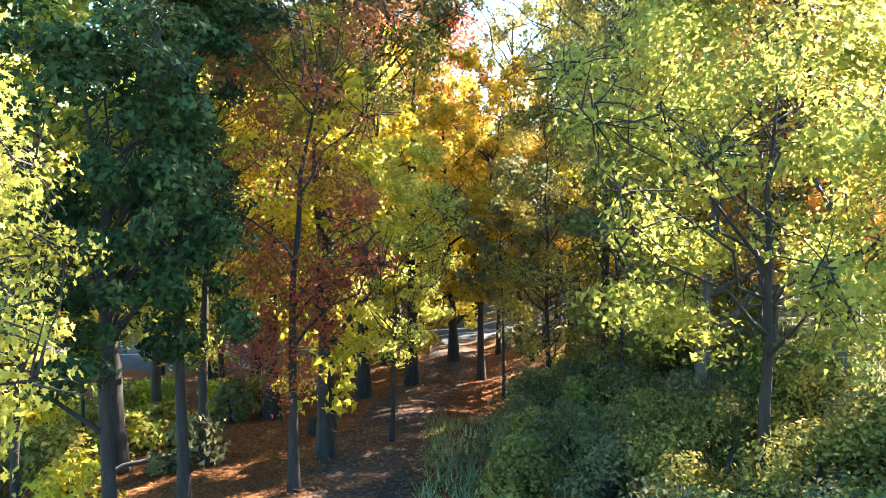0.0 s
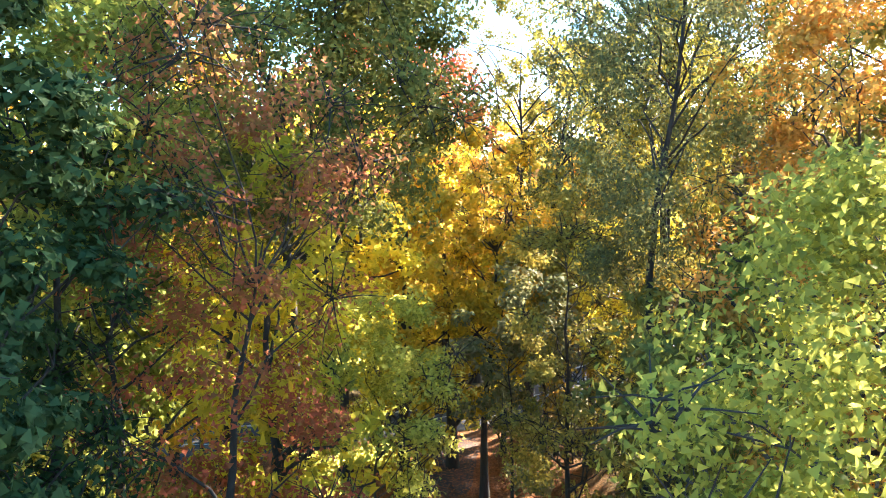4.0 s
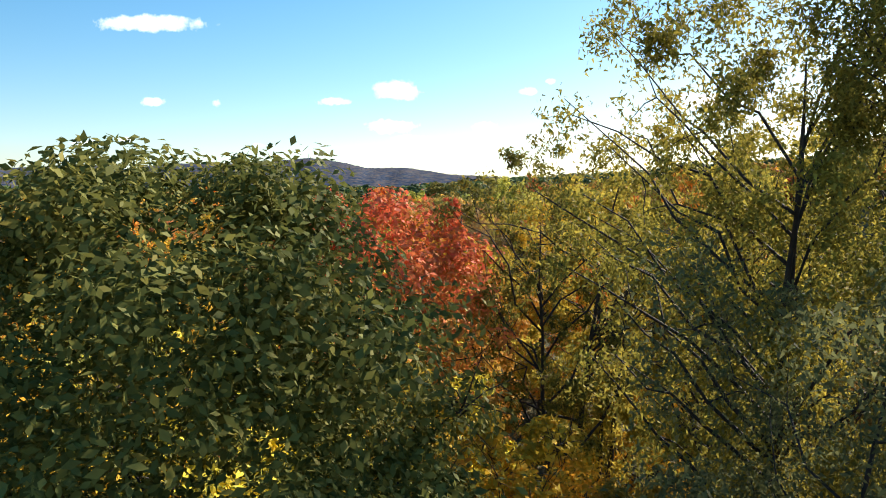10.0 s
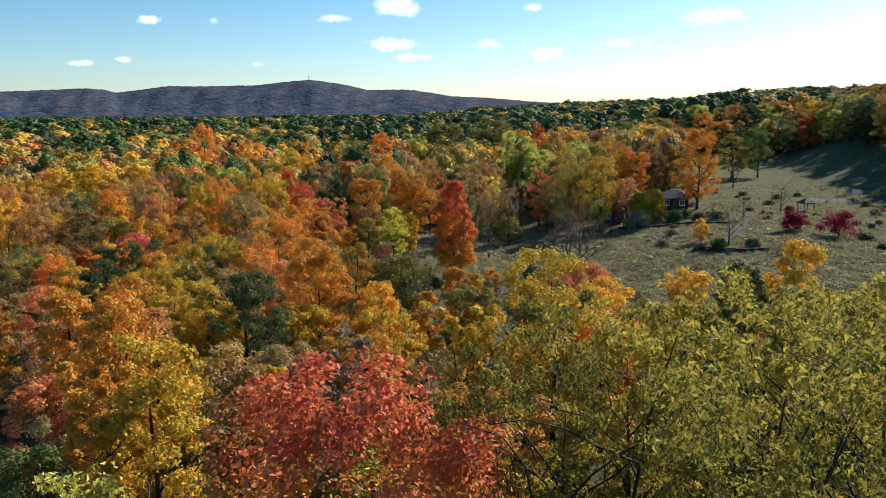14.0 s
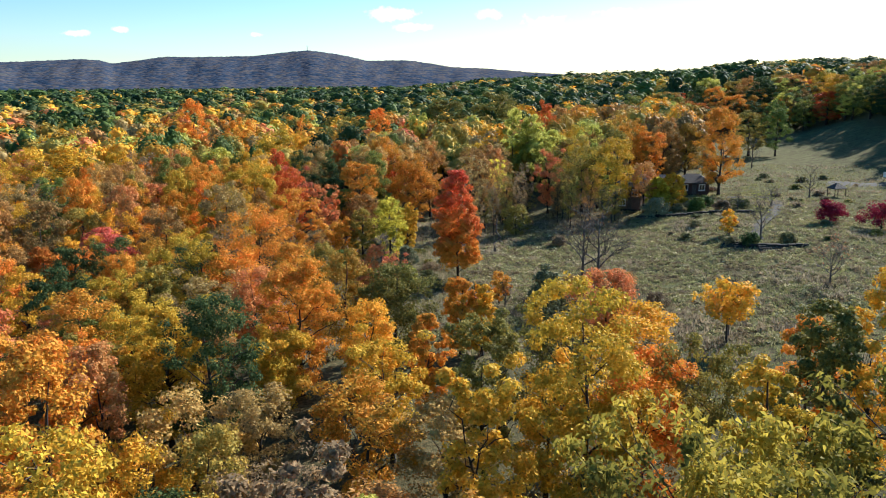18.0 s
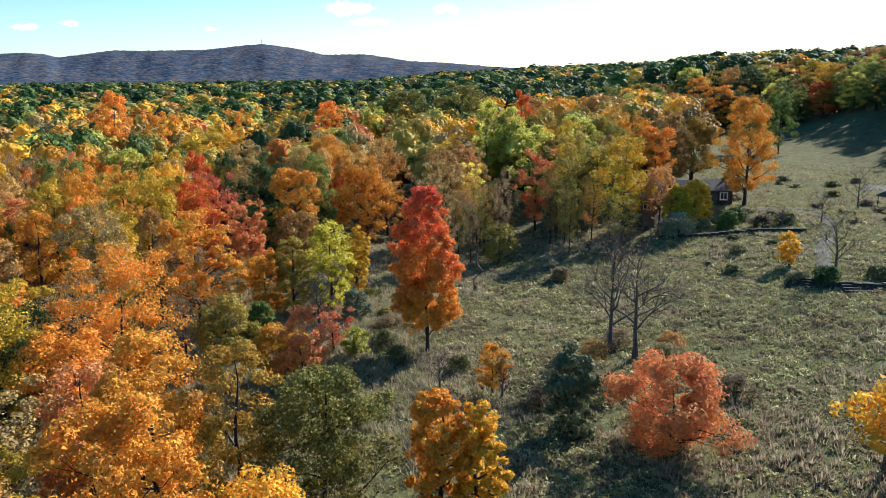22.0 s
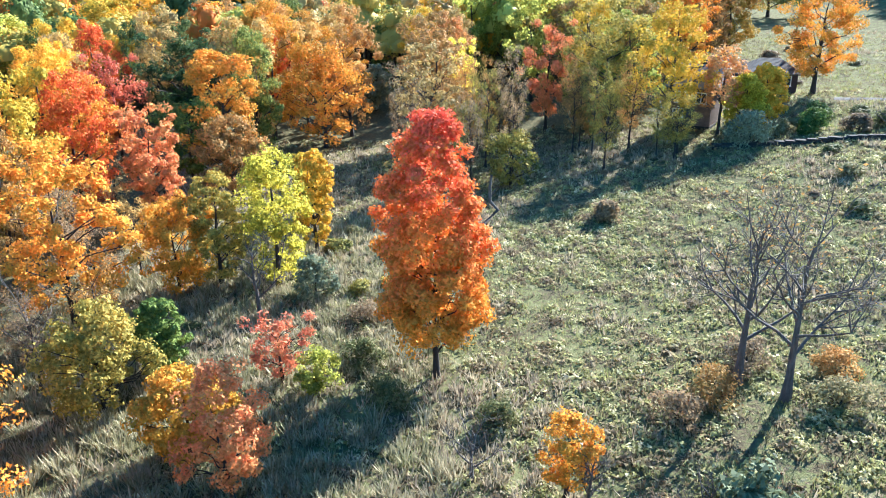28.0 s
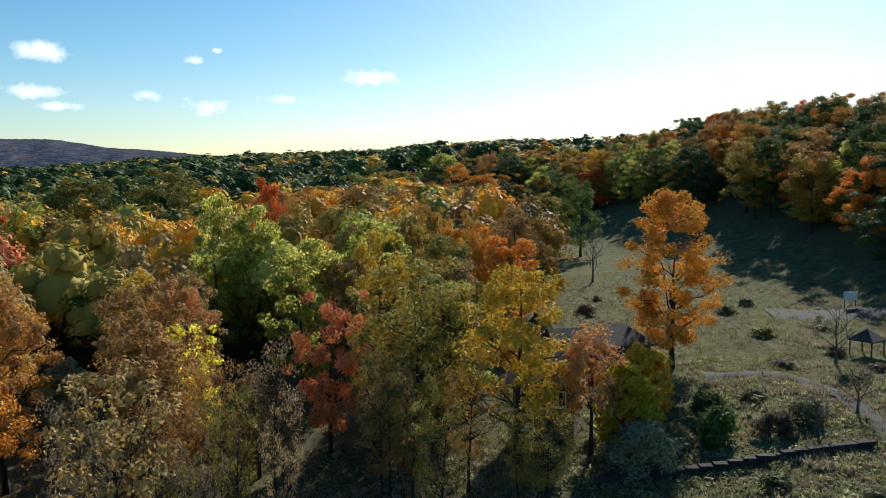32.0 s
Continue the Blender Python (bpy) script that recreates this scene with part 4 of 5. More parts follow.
bare(19.5, 130.3, 13.0, 8.5, 72, "rust", 120)

# ---- the wood's edge and the slopes behind ----
srng = np.random.default_rng(21)


def stock(x, y, top, width, colour, form=None):
    return stock_tree(x, y, top, width * 1.2, colour, srng, form)


stock(-12.4, 260.7, 17, 7.4, "rose")
stock(-32.6, 198.2, 13, 6.0, "rose")
stock(45.8, 210.7, 18, 6.5, "orange")
stock(-44.7, 281.6, 15, 10.9, "gold")
stock(-39.7, 194.2, 14, 6.9, "gold")
stock(-58.2, 234.2, 14, 10.3, "lime")
stock(-24.0, 289.1, 16, 12.8, "gold")
stock(-27.4, 248.6, 15, 10.3, "rust")
stock(-2.2, 259.8, 15, 7.4, "olive")
stock(-32.9, 153.6, 12, 4.5, "gold")
stock(-30.9, 159.0, 12, 4.3, "rust")
stock(-48.3, 191.6, 13, 4.5, "olive")
stock(-35.2, 221.1, 14, 5.7, "dark")
stock(-25.5, 207.6, 14, 9.5, "dark")
stock(3.5, 236.2, 14, 6.5, "green")
stock(17.0, 232.0, 22.8, 6.3, "lime")
stock(21.7, 232.0, 21.2, 5.8, "lime")
stock(27.4, 255.0, 24.5, 6.1, "red")
stock(-93.7, 330.0, 26.2, 9.8, "orange")
stock(-68.4, 290.0, 20.3, 8.4, "orange")
stock(-48.3, 262.0, 17.1, 12.2, "gold")
stock(-52.5, 330.0, 20.6, 7.5, "orange")
stock(-9.3, 300.0, 20.4, 7.5, "lime")
stock(-24.3, 320.0, 21.9, 8.9, "orange")
stock(18.8, 360.0, 27.2, 17.3, "olive")
stock(-0.4, 350.0, 24.7, 14.7, "olive")
stock(-33.2, 320.0, 20.4, 9.7, "olive")
stock(39.0, 290.0, 22.6, 11.7, "rust")
stock(43.8, 285.0, 21.9, 8.6, "gold")
stock(59.2, 290.0, 22.3, 11.8, "rust")
stock(-48.9, 140.0, 8.7, 7.5, "rose")
stock(-47.0, 165.0, 11.2, 6.4, "orange")
stock(-56.5, 150.0, 10.3, 7.3, "olive")
stock(-84.1, 200.0, 17.1, 13.8, "gold")
stock(139, 366, 23.0, 7.0, "orange", "tall")
stock(144, 357, 22.5, 7.5, "oak", "tall")
stock(152, 354, 23.0, 7.5, "olive", "tall")
stock(137, 252, 20.5, 8.0, "lime", "round")
stock(141, 247, 20.0, 7.0, "yellow", "round")
stock(97.6, 290.0, 20.0, 10.5, "olive")
stock(106.2, 290.0, 23.3, 7.9, "green")

# the rest of the wood, tree by tree
ZONE = {
    "left": ("orange", "gold", "rust", "olive", "orange", "peach", "olive", "green", "lime", "grey", "gold", "tan", "amber", "tan", "dark", "red", "gold", "oak", "orange", "rust"),
    "middle": ("olive", "gold", "peach", "lime", "olive", "orange", "oak", "amber", "rust", "olive", "grey", "gold", "tan", "rust"),
    "far": ("dark", "oak", "green", "oak", "gold", "rust", "dark", "oak", "green", "dark", "olive", "olive"),
    "hill": ("oak", "dark", "rust", "orange", "dark", "gold", "amber", "dark", "olive", "oak", "red", "lime", "dark", "rust"),
}


def zone(x, y):
    if x > 75:
        return "hill"
    if y > 330:
        return "far"
    return "left" if x < -8 + 0.1 * (y - 100) else "middle"


HOUSES = ((36, 184, 9), (49, 195, 11), (95, 205, 22))
frng = np.random.default_rng(33)
clear = [(a, b, r) for a, b, r in taken if b > 145]
for step, lo, hi in ((5.7, 56, 150), (6.2, 150, 232)):
    for gy0 in np.arange(lo, hi, step):
        for gx0 in np.arange(-0.56 * gy0 - 2, min(0.58 * gy0 + 8, 96), step):
            x, y = gx0 + frng.uniform(-0.36, 0.36) * step, gy0 + frng.uniform(-0.36, 0.36) * step
            w = step * frng.uniform(1.05, 1.45)
            if bool(inside(MEADOW, x, y)) or any(math.hypot(x - a, y - b) < r for a, b, r in HOUSES):
                continue
            if -22 < x < 0 and 112 < y < 158 or (-38 < x < -19 and 138 < y < 176 and frng.uniform() < 0.6) or 19 < x < 75 and 50 < y < 92 and y > 62 + 0.2 * x or frng.uniform() < 0.06 or (-7 < x < 26 and 90 < y < 132) or math.hypot(x - 8, y - 72) < 8 or (-4 < x < 36 and 150 < y < 188) or (-11 < x < -2 and 155 < y < 193):
                continue
            if any((x - a) ** 2 + (y - b) ** 2 < (0.3 * w + r * 0.72) ** 2 for a, b, r in taken):
                continue
            # the better lit trees of the edge stand clear on their meadow side
            if any(0 < b - y < (40 if b > 225 else 22) and abs(x - a + (a + 2) / (b - 88) * (b - y)) < r for a, b, r in clear):
                continue
            names = ZONE[zone(x, y)]
            colour = names[frng.integers(0, len(names))]
            if colour in ("lime", "red") and y < 150:
                colour = "gold"
            h = frng.uniform(11, 15) if y < 135 else frng.uniform(12.5, 17.5)
            if y < 140 and x < 4:
                h = frng.uniform(8.5, 12)
            stock_tree(x, y, tz(x, y) + h, w, colour, frng)


# half-bare saplings in the hollow left of the meadow, and behind it
for k in range(40):
    x, y = frng.uniform(-37, -18), frng.uniform(132, 176)
    if any((x - a) ** 2 + (y - b) ** 2 < (r + 0.8) ** 2 for a, b, r in taken):
        continue
    stock_tree(x, y, tz(x, y) + frng.uniform(5.5, 9.5), frng.uniform(2.8, 4.4), ("grey", "grey", "rust", "tan", "olive", "grey")[int(frng.integers(0, 6))], frng, "sparse")
for k in range(34):
    x = frng.uniform(1, 33)
    y = frng.uniform(170, 190) + 0.15 * x
    if any((x - a) ** 2 + (y - b) ** 2 < 3.2 for a, b, r in taken):
        continue
    stock_tree(x, y, tz(x, y) + frng.uniform(6, 12), frng.uniform(2.6, 4.2), ("rust", "olive", "amber", "grey", "rust", "olive")[int(frng.integers(0, 6))], frng, "sparse")


# ---- far woods ----
def far_crown(seed, cards, card, k):
    """One rounded crown of unit size: lumps of foliage that stand out of it, and a closed core."""
    rng = np.random.default_rng(seed)
    c = unit(rng.normal(0, 1, (k, 3)))
    c[:, 2] = np.abs(c[:, 2]) * 1.25 - 0.4
    c = unit(c) * rng.uniform(0.52, 0.72, (k, 1))
    c[:2] = ((0.1, 0, 0.68), (-0.15, 0.1, 0.6))
    size = rng.uniform(0.30, 0.46, k) * (15 / k) ** 0.4
    core = Buf()
    for a, r in zip(c, size):
        core.add(a + FAR_ICO * r * 0.74 * rng.uniform(0.85, 1.1, (12, 1)), tris=FAR_FACES)
    core.add(FAR_ICO * 0.55, tris=FAR_FACES)
    pick = rng.integers(0, k, cards)
    d = unit(rng.normal(0, 1, (cards, 3)) + unit(c)[pick] * 0.8)
    leaf = Buf()
    leaf_cards(leaf, rng, c[pick] + d * (size[pick] * rng.uniform(0.8, 1.12, cards))[:, None], d * 1.6 + np.array([0, 0, 0.2]), card, 0, 1.3, tri=True, jitter=0.35)
    v = np.concatenate(core.v + leaf.v)
    t = np.concatenate([np.concatenate(core.t), np.concatenate(leaf.t) + core.n])
    return v, t


FAR_ICO = np.array([(0, 0, 1), (0.894, 0, 0.447), (0.276, 0.851, 0.447), (-0.724, 0.526, 0.447), (-0.724, -0.526, 0.447), (0.276, -0.851, 0.447)])
FAR_ICO = np.concatenate([FAR_ICO, -FAR_ICO])
FAR_FACES = np.array([(0, 1, 2), (0, 2, 3), (0, 3, 4), (0, 4, 5), (0, 5, 1), (1, 10, 2), (2, 10, 11), (2, 11, 3), (3, 11, 7), (3, 7, 4), (4, 7, 8), (4, 8, 5), (5, 8, 9), (5, 9, 1), (1, 9, 10)])


def far_woods():
    rng = np.random.default_rng(55)
    groups = {}
    spots = []
    y0 = 60.0
    while y0 < 1260:
        s = 6.4 + y0 * 0.008
        for x0 in np.arange(-0.62 * y0 - 20, 1.2 * (y0 - 90) + 60, s):
            spots.append((x0 + rng.uniform(-0.33, 0.33) * s + (s / 2 if len(spots) % 2 else 0), y0 + rng.uniform(-0.33, 0.33) * s, s))
        y0 += s * 0.92
    forms = {n: [far_crown(300 + 7 * k, n, card, lumps) for k in range(6)] for n, card, lumps in ((900, 0.085, 15), (440, 0.125, 15), (200, 0.18, 11), (56, 0.28, 6), (14, 0.42, 4))}
    wood = Buf()
    for x, y, s in spots:
        r, b = math.hypot(x, y), math.atan2(x, y)
        if r < 180 or r > 1300 or (y < 230 and -0.56 * y - 4 < x < min(0.58 * y + 8, 96)) or bool(inside(MEADOW, x, y)) or any(math.hypot(x - a, y - c) < q for a, c, q in HOUSES):
            continue
        names = ZONE["hill" if x > 90 and y < 460 else "left" if r < 400 and b < 0.0 or b < -0.12 and r < 520 + 160 * rng.uniform(-1, 1) else "middle" if r < 360 else "far"]
        colour = names[rng.integers(0, len(names))]
        if x > 80 and y < 470 and float(near_line(MEADOW, x, y)) < 48 and x < 1.15 * (y - 120) + 10:
            stock_tree(x, y, tz(x, y) + rng.uniform(12.5, 18.5), s * rng.uniform(1.1, 1.5), colour, rng)
            continue
        groups.setdefault("olive" if colour == "grey" else colour, []).append((x, y, s * rng.uniform(0.56, 0.86), rng.uniform(10.5, 17.5) + (2.0 if colour in ("dark", "green") else 0)))
    for colour, items in groups.items():
        buf = Buf()
        for x, y, r, h in items:
            z = tz(x, y)
            R = math.hypot(x, y - 60)
            n = 900 if R < 235 and -80 < x < 95 else 440 if R < 250 or x > 88 and y < 320 else 200 if R < 420 else 56 if R < 720 else 14
            v, t = forms[n][int(rng.integers(0, 6))]
            a = rng.uniform(0, 2 * np.pi)
            ca, sa = math.cos(a) * r, math.sin(a) * r
            low = 0.42 if R < 420 else 0.30
            buf.add(np.stack([x + v[:, 0] * ca - v[:, 1] * sa, y + v[:, 0] * sa + v[:, 1] * ca, z + h * (1 - low) + v[:, 2] * h * low], 1), tris=t)
            if R < 420:
                wood.tube([(x, y, z - 0.5), (x, y, z + h * 0.6)], [0.28, 0.15], 4, False)
        stuff("far_trees", buf.mesh("far_trees", [leaf_material("leaf_far_" + colour, PALETTE[LEAF[colour].name], glow=0.18, patch=0.1, calm=0.7)], True), "distant wooded slope in autumn colours", "trees")
    stuff("far_trunks", wood.mesh("far_trunks", [BARK]), "dark trunks of the distant wood", "trees")


far_woods()


# ---- the wooded mountain on the skyline ----
RIDGE_BEARING = (-60, -40, -28.3, -26.4, -23.5, -22.3, -21.7, -20.1, -18.4, -16.6, -12.9, -11, -9.2, -7.2, -5.3, -2.6, -1, 0.5, 2.9, 5.8, 8.7, 11.3, 13.9, 20, 40, 60)
RIDGE_TOP = (110, 140, 152, 156, 164, 158, 148, 160, 173, 171, 174, 186, 194, 178, 154, 154, 142, 126, 119, 103, 90, 83, 69, 50, 40, 40)


def ridge_material():
    m, n, l, b = material("hazy_wooded_mountain")
    P = n.new("ShaderNodeNewGeometry").outputs["Position"]
    vor = n.new("ShaderNodeTexVoronoi"); vor.inputs["Scale"].default_value = 0.065
    l.new(P, vor.inputs["Vector"])
    sep = n.new("ShaderNodeSeparateColor")
    l.new(vor.outputs["Color"], sep.inputs[0])
    broad, mid = noise_node(n, l, P, 0.0035, 5, 0.6), noise_node(n, l, P, 0.02, 4, 0.6)
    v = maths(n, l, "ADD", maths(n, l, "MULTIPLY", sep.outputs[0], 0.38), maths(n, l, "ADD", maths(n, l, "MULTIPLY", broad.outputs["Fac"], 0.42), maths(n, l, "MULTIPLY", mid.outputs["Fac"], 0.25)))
    # The blue in these stops is distance haze, put into the woods' colour.
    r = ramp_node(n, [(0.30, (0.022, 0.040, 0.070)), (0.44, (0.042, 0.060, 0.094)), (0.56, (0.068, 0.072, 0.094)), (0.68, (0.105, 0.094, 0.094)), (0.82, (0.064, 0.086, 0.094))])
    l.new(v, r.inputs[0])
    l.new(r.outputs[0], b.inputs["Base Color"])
    b.inputs["Roughness"].default_value, b.inputs["Specular IOR Level"].default_value = 1.0, 0.0
    bump = n.new("ShaderNodeBump"); bump.inputs["Strength"].default_value, bump.inputs["Distance"].default_value = 0.3, 9.0
    l.new(maths(n, l, "SUBTRACT", 1.0, vor.outputs["Distance"]), bump.inputs["Height"])
    l.new(bump.outputs[0], b.inputs["Normal"])
    return m


def build_ridge():
    nb, nr = 760, 70
    rng = np.random.default_rng(91)
    ang = np.linspace(-60, 60, nb)
    q = np.linspace(0, 1, nr)
    A, Q = np.meshgrid(ang, q, indexing="ij")
    rad = 1500 + 2600 * Q
    crest = np.interp(A, RIDGE_BEARING, RIDGE_TOP)
    x, y = rad * np.sin(np.radians(A)), rad * np.cos(np.radians(A))
    gully = np.sin(A * 1.9 + 2.2 * np.sin(rad * 0.0021) + 1.0) * 0.5 + np.sin(A * 4.3 + 3.0 * np.sin(rad * 0.0033) + 0.4) * 0.3 + np.sin(A * 0.8 + 0.6)
    up = np.where(Q < 0.66, sstep(0.12, 0.66, Q), 1 - 0.5 * sstep(0.68, 1.0, Q))
    z = 4 + (crest - 6) * up + 6 * gully * up * (1 - sstep(0.45, 0.64, Q)) + rng.normal(0, 0.7, A.shape) * up * (Q > 0.6)
    i, j = np.meshgrid(np.arange(nb - 1), np.arange(nr - 1), indexing="ij")
    f = np.stack([i * nr + j, (i + 1) * nr + j, (i + 1) * nr + j + 1, i * nr + j + 1], -1).reshape(-1, 4)
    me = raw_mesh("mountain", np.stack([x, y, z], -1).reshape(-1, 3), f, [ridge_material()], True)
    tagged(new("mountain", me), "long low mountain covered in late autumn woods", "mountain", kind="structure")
    # slim mast on the summit
    a = math.radians(-9.3)
    x, y, zt = 3216 * math.sin(a), 3216 * math.cos(a), 188.0
    mast = Buf()
    mast.tube([(x, y, zt - 6), (x, y, zt + 12), (x, y, zt + 26)], [1.1, 0.8, 0.4], 5, False)
    mast.tube([(x - 3, y, zt + 19), (x + 3, y, zt + 19)], [0.5, 0.5], 4, False)
    tagged(new("mast", mast.mesh("mast", [BARK_GREY])), "slim grey radio mast on the summit", "mast")


build_ridge()


# ---- lane, road and track ----
def strip(name, line, width, mat, label, category, lift=0.05, across=5, wob=0.0):
    """A way laid on the ground along a line of points."""
    pts = np.array(line, float)
    seg = np.concatenate([[0], np.cumsum(np.hypot(*np.diff(pts, axis=0).T))])
    n = max(8, int(seg[-1] / 0.7))
    s = np.linspace(0, seg[-1], n)
    cx, cy = np.interp(s, seg, pts[:, 0]), np.interp(s, seg, pts[:, 1])
    for r in range(6):
        cx[1:-1] = (cx[:-2] + cx[1:-1] * 2 + cx[2:]) / 4
        cy[1:-1] = (cy[:-2] + cy[1:-1] * 2 + cy[2:]) / 4
    dx, dy = np.gradient(cx), np.gradient(cy)
    ln = np.hypot(dx, dy)
    u = np.linspace(-0.5, 0.5, across)
    w = width * (1 + wob * np.sin(s * 1.7) * np.sin(s * 0.6 + 1))
    X = cx[:, None] + (-dy / ln)[:, None] * u[None] * w[:, None]
    Y = cy[:, None] + (dx / ln)[:, None] * u[None] * w[:, None]
    Z = terrain(X, Y) + lift * (1 - 0.9 * (np.abs(u) * 2) ** 4)[None]
    i, j = np.meshgrid(np.arange(n - 1), np.arange(across - 1), indexing="ij")
    q = np.stack([i * across + j, (i + 1) * across + j, (i + 1) * across + j + 1, i * across + j + 1], -1).reshape(-1, 4)
    return tagged(new(name, raw_mesh(name, np.stack([X, Y, Z], -1).reshape(-1, 3), q, [mat], True)), label, category, kind="structure")


def rough_material(name, stops, scale, rough=0.9, bump=0.02, detail=6):
    m, n, l, b = material(name)
    geo = n.new("ShaderNodeNewGeometry")
    a = noise_node(n, l, geo.outputs["Position"], scale, detail, 0.65)
    c = noise_node(n, l, geo.outputs["Position"], scale * 0.12, 3, 0.6)
    r = ramp_node(n, stops)
    l.new(maths(n, l, "ADD", maths(n, l, "MULTIPLY", a.outputs["Fac"], 0.6), maths(n, l, "MULTIPLY", c.outputs["Fac"], 0.4)), r.inputs[0])
    l.new(r.outputs[0], b.inputs["Base Color"])
    b.inputs["Roughness"].default_value = rough
    b.inputs["Specular IOR Level"].default_value = 0.12
    bp = n.new("ShaderNodeBump"); bp.inputs["Strength"].default_value, bp.inputs["Distance"].default_value = 0.7, bump
    l.new(a.outputs["Fac"], bp.inputs["Height"])
    l.new(bp.outputs[0], b.inputs["Normal"])
    return m


ASPHALT = rough_material("asphalt", [(0.3, (0.05, 0.052, 0.056)), (0.5, (0.075, 0.076, 0.08)), (0.7, (0.11, 0.11, 0.115))], 9.0, 0.85, 0.006)
LANE_MAT = rough_material("leafy_lane", [(0.34, (0.035, 0.034, 0.036)), (0.48, (0.05, 0.044, 0.042)), (0.54, (0.12, 0.062, 0.04)), (0.70, (0.26, 0.13, 0.07))], 6.0, 0.85, 0.02)
GRAVEL = rough_material("gravel", [(0.3, (0.04, 0.039, 0.038)), (0.5, (0.06, 0.058, 0.056)), (0.7, (0.09, 0.087, 0.082))], 5.0, 0.92, 0.02)
STONE = rough_material("field_stone", [(0.3, (0.022, 0.020, 0.020)), (0.5, (0.042, 0.040, 0.037)), (0.7, (0.09, 0.085, 0.078))], 4.0, 0.9, 0.03)
PAINT = rough_material("road_paint", [(0.3, (0.45, 0.45, 0.43)), (0.7, (0.62, 0.62, 0.6))], 12.0, 0.8, 0.003)
LANE = ((-2.7, -40), (-2.5, 0), (-2.2, 10), (-2.0, 18.5), (-1.1, 26), (-0.2, 33), (0.9, 42.5))
strip("lane", LANE, 3.0, LANE_MAT, "narrow asphalt lane strewn with fallen leaves", "lane", 0.07, 7, 0.08)
ROAD = ((-40, 46), (-22, 43), (-10, 43.5), (0.0, 46.4), (5.5, 50.6), (14, 58), (30, 66), (60, 62))
strip("road", ROAD, 6.2, ASPHALT, "grey asphalt road through the wood", "road", 0.10, 7)
strip("road_line", [(x - 1.45, y + 2.25) for x, y in ROAD], 0.16, PAINT, "worn white edge line on the road", "road marking", 0.135, 3)
strip("road_line", [(x + 0.05, y - 0.05) for x, y in ROAD], 0.14, PAINT, "worn pale centre line on the road", "road marking", 0.135, 3)
strip("gravel_track", ((57, 191), (60, 189.6), (64, 187.2), (63.4, 184), (63, 180.5), (58, 170), (51.5, 159.5), (48.0, 152.5), (47.6, 149.5)), 1.9, GRAVEL, "pale gravel track winding through the meadow", "track", 0.12, 5, 0.15)
strip("gravel_yard", ((88, 214), (96, 209), (104, 203)), 7.0, GRAVEL, "pale gravel yard beside the hill", "yard", 0.15, 5, 0.1)


def part(name, bm, mat, parent, label=""):
    me = bpy.data.meshes.new(name)
    bm.to_mesh(me)
    bm.free()
    me.materials.append(mat)
    ob = new(name, me)
    ob.parent = parent
    if label:
        ob["label"] = label
    return ob


def box(x0, y0, z0, x1, y1, z1, bevel=0.02):
    bm = bmesh.new()
    bmesh.ops.create_cube(bm, size=1.0, matrix=Matrix.Translation(((x0 + x1) / 2, (y0 + y1) / 2, (z0 + z1) / 2)) @ Matrix.Diagonal((abs(x1 - x0), abs(y1 - y0), abs(z1 - z0), 1)))
    if bevel:
        bmesh.ops.bevel(bm, geom=bm.edges[:], offset=bevel, segments=1, affect="EDGES")
    return bm


def solid(points, faces):
    bm = bmesh.new()
    vs = [bm.verts.new(p) for p in points]
    for f in faces:
        bm.faces.new([vs[i] for i in f])
    bmesh.ops.recalc_face_normals(bm, faces=bm.faces[:])
    return bm


# ---- houses ----
def board_material(name, dark, light, freq=16.0, axis="Z"):
    m, n, l, b = material(name)
    co = n.new("ShaderNodeTexCoord")
    wv = n.new("ShaderNodeTexWave"); wv.bands_direction = axis
    wv.inputs["Scale"].default_value, wv.inputs["Distortion"].default_value = freq / 6.28, 0.3
    l.new(co.outputs["Object"], wv.inputs["Vector"])
    nz = noise_node(n, l, co.outputs["Object"], 2.5, 5)
    r = ramp_node(n, [(0.3, dark), (0.7, light)])
    l.new(maths(n, l, "ADD", maths(n, l, "MULTIPLY", nz.outputs["Fac"], 0.75), maths(n, l, "MULTIPLY", wv.outputs["Fac"], 0.25)), r.inputs[0])
    l.new(r.outputs[0], b.inputs["Base Color"])
    b.inputs["Roughness"].default_value = 0.8
    bp = n.new("ShaderNodeBump"); bp.inputs["Strength"].default_value, bp.inputs["Distance"].default_value = 0.6, 0.02
    l.new(wv.outputs["Fac"], bp.inputs["Height"])
    l.new(bp.outputs[0], b.inputs["Normal"])
    return m


SIDING = board_material("dark_red_siding", (0.03, 0.016, 0.016), (0.065, 0.032, 0.03))
SIDING2 = board_material("brown_siding", (0.10, 0.06, 0.045), (0.19, 0.12, 0.09))
ROOF = board_material("grey_brown_roof", (0.032, 0.029, 0.030), (0.07, 0.063, 0.06), 14.0, "X")
ROOF_PALE = board_material("grey_metal_roof", (0.16, 0.16, 0.17), (0.24, 0.24, 0.25), 14.0, "X")
TRIM = rough_material("white_trim", [(0.3, (0.62, 0.62, 0.60)), (0.7, (0.78, 0.78, 0.76))], 3.0, 0.6, 0.002)
mg, ng, lg, bg = material("window_glass")
bg.inputs["Base Color"].default_value, bg.inputs["Roughness"].default_value, bg.inputs["Specular IOR Level"].default_value = (0.02, 0.025, 0.03, 1), 0.06, 0.8
GLASS = mg
BRICK = rough_material("chimney_brick", [(0.3, (0.14, 0.06, 0.045)), (0.7, (0.26, 0.12, 0.09))], 8.0, 0.9, 0.01)


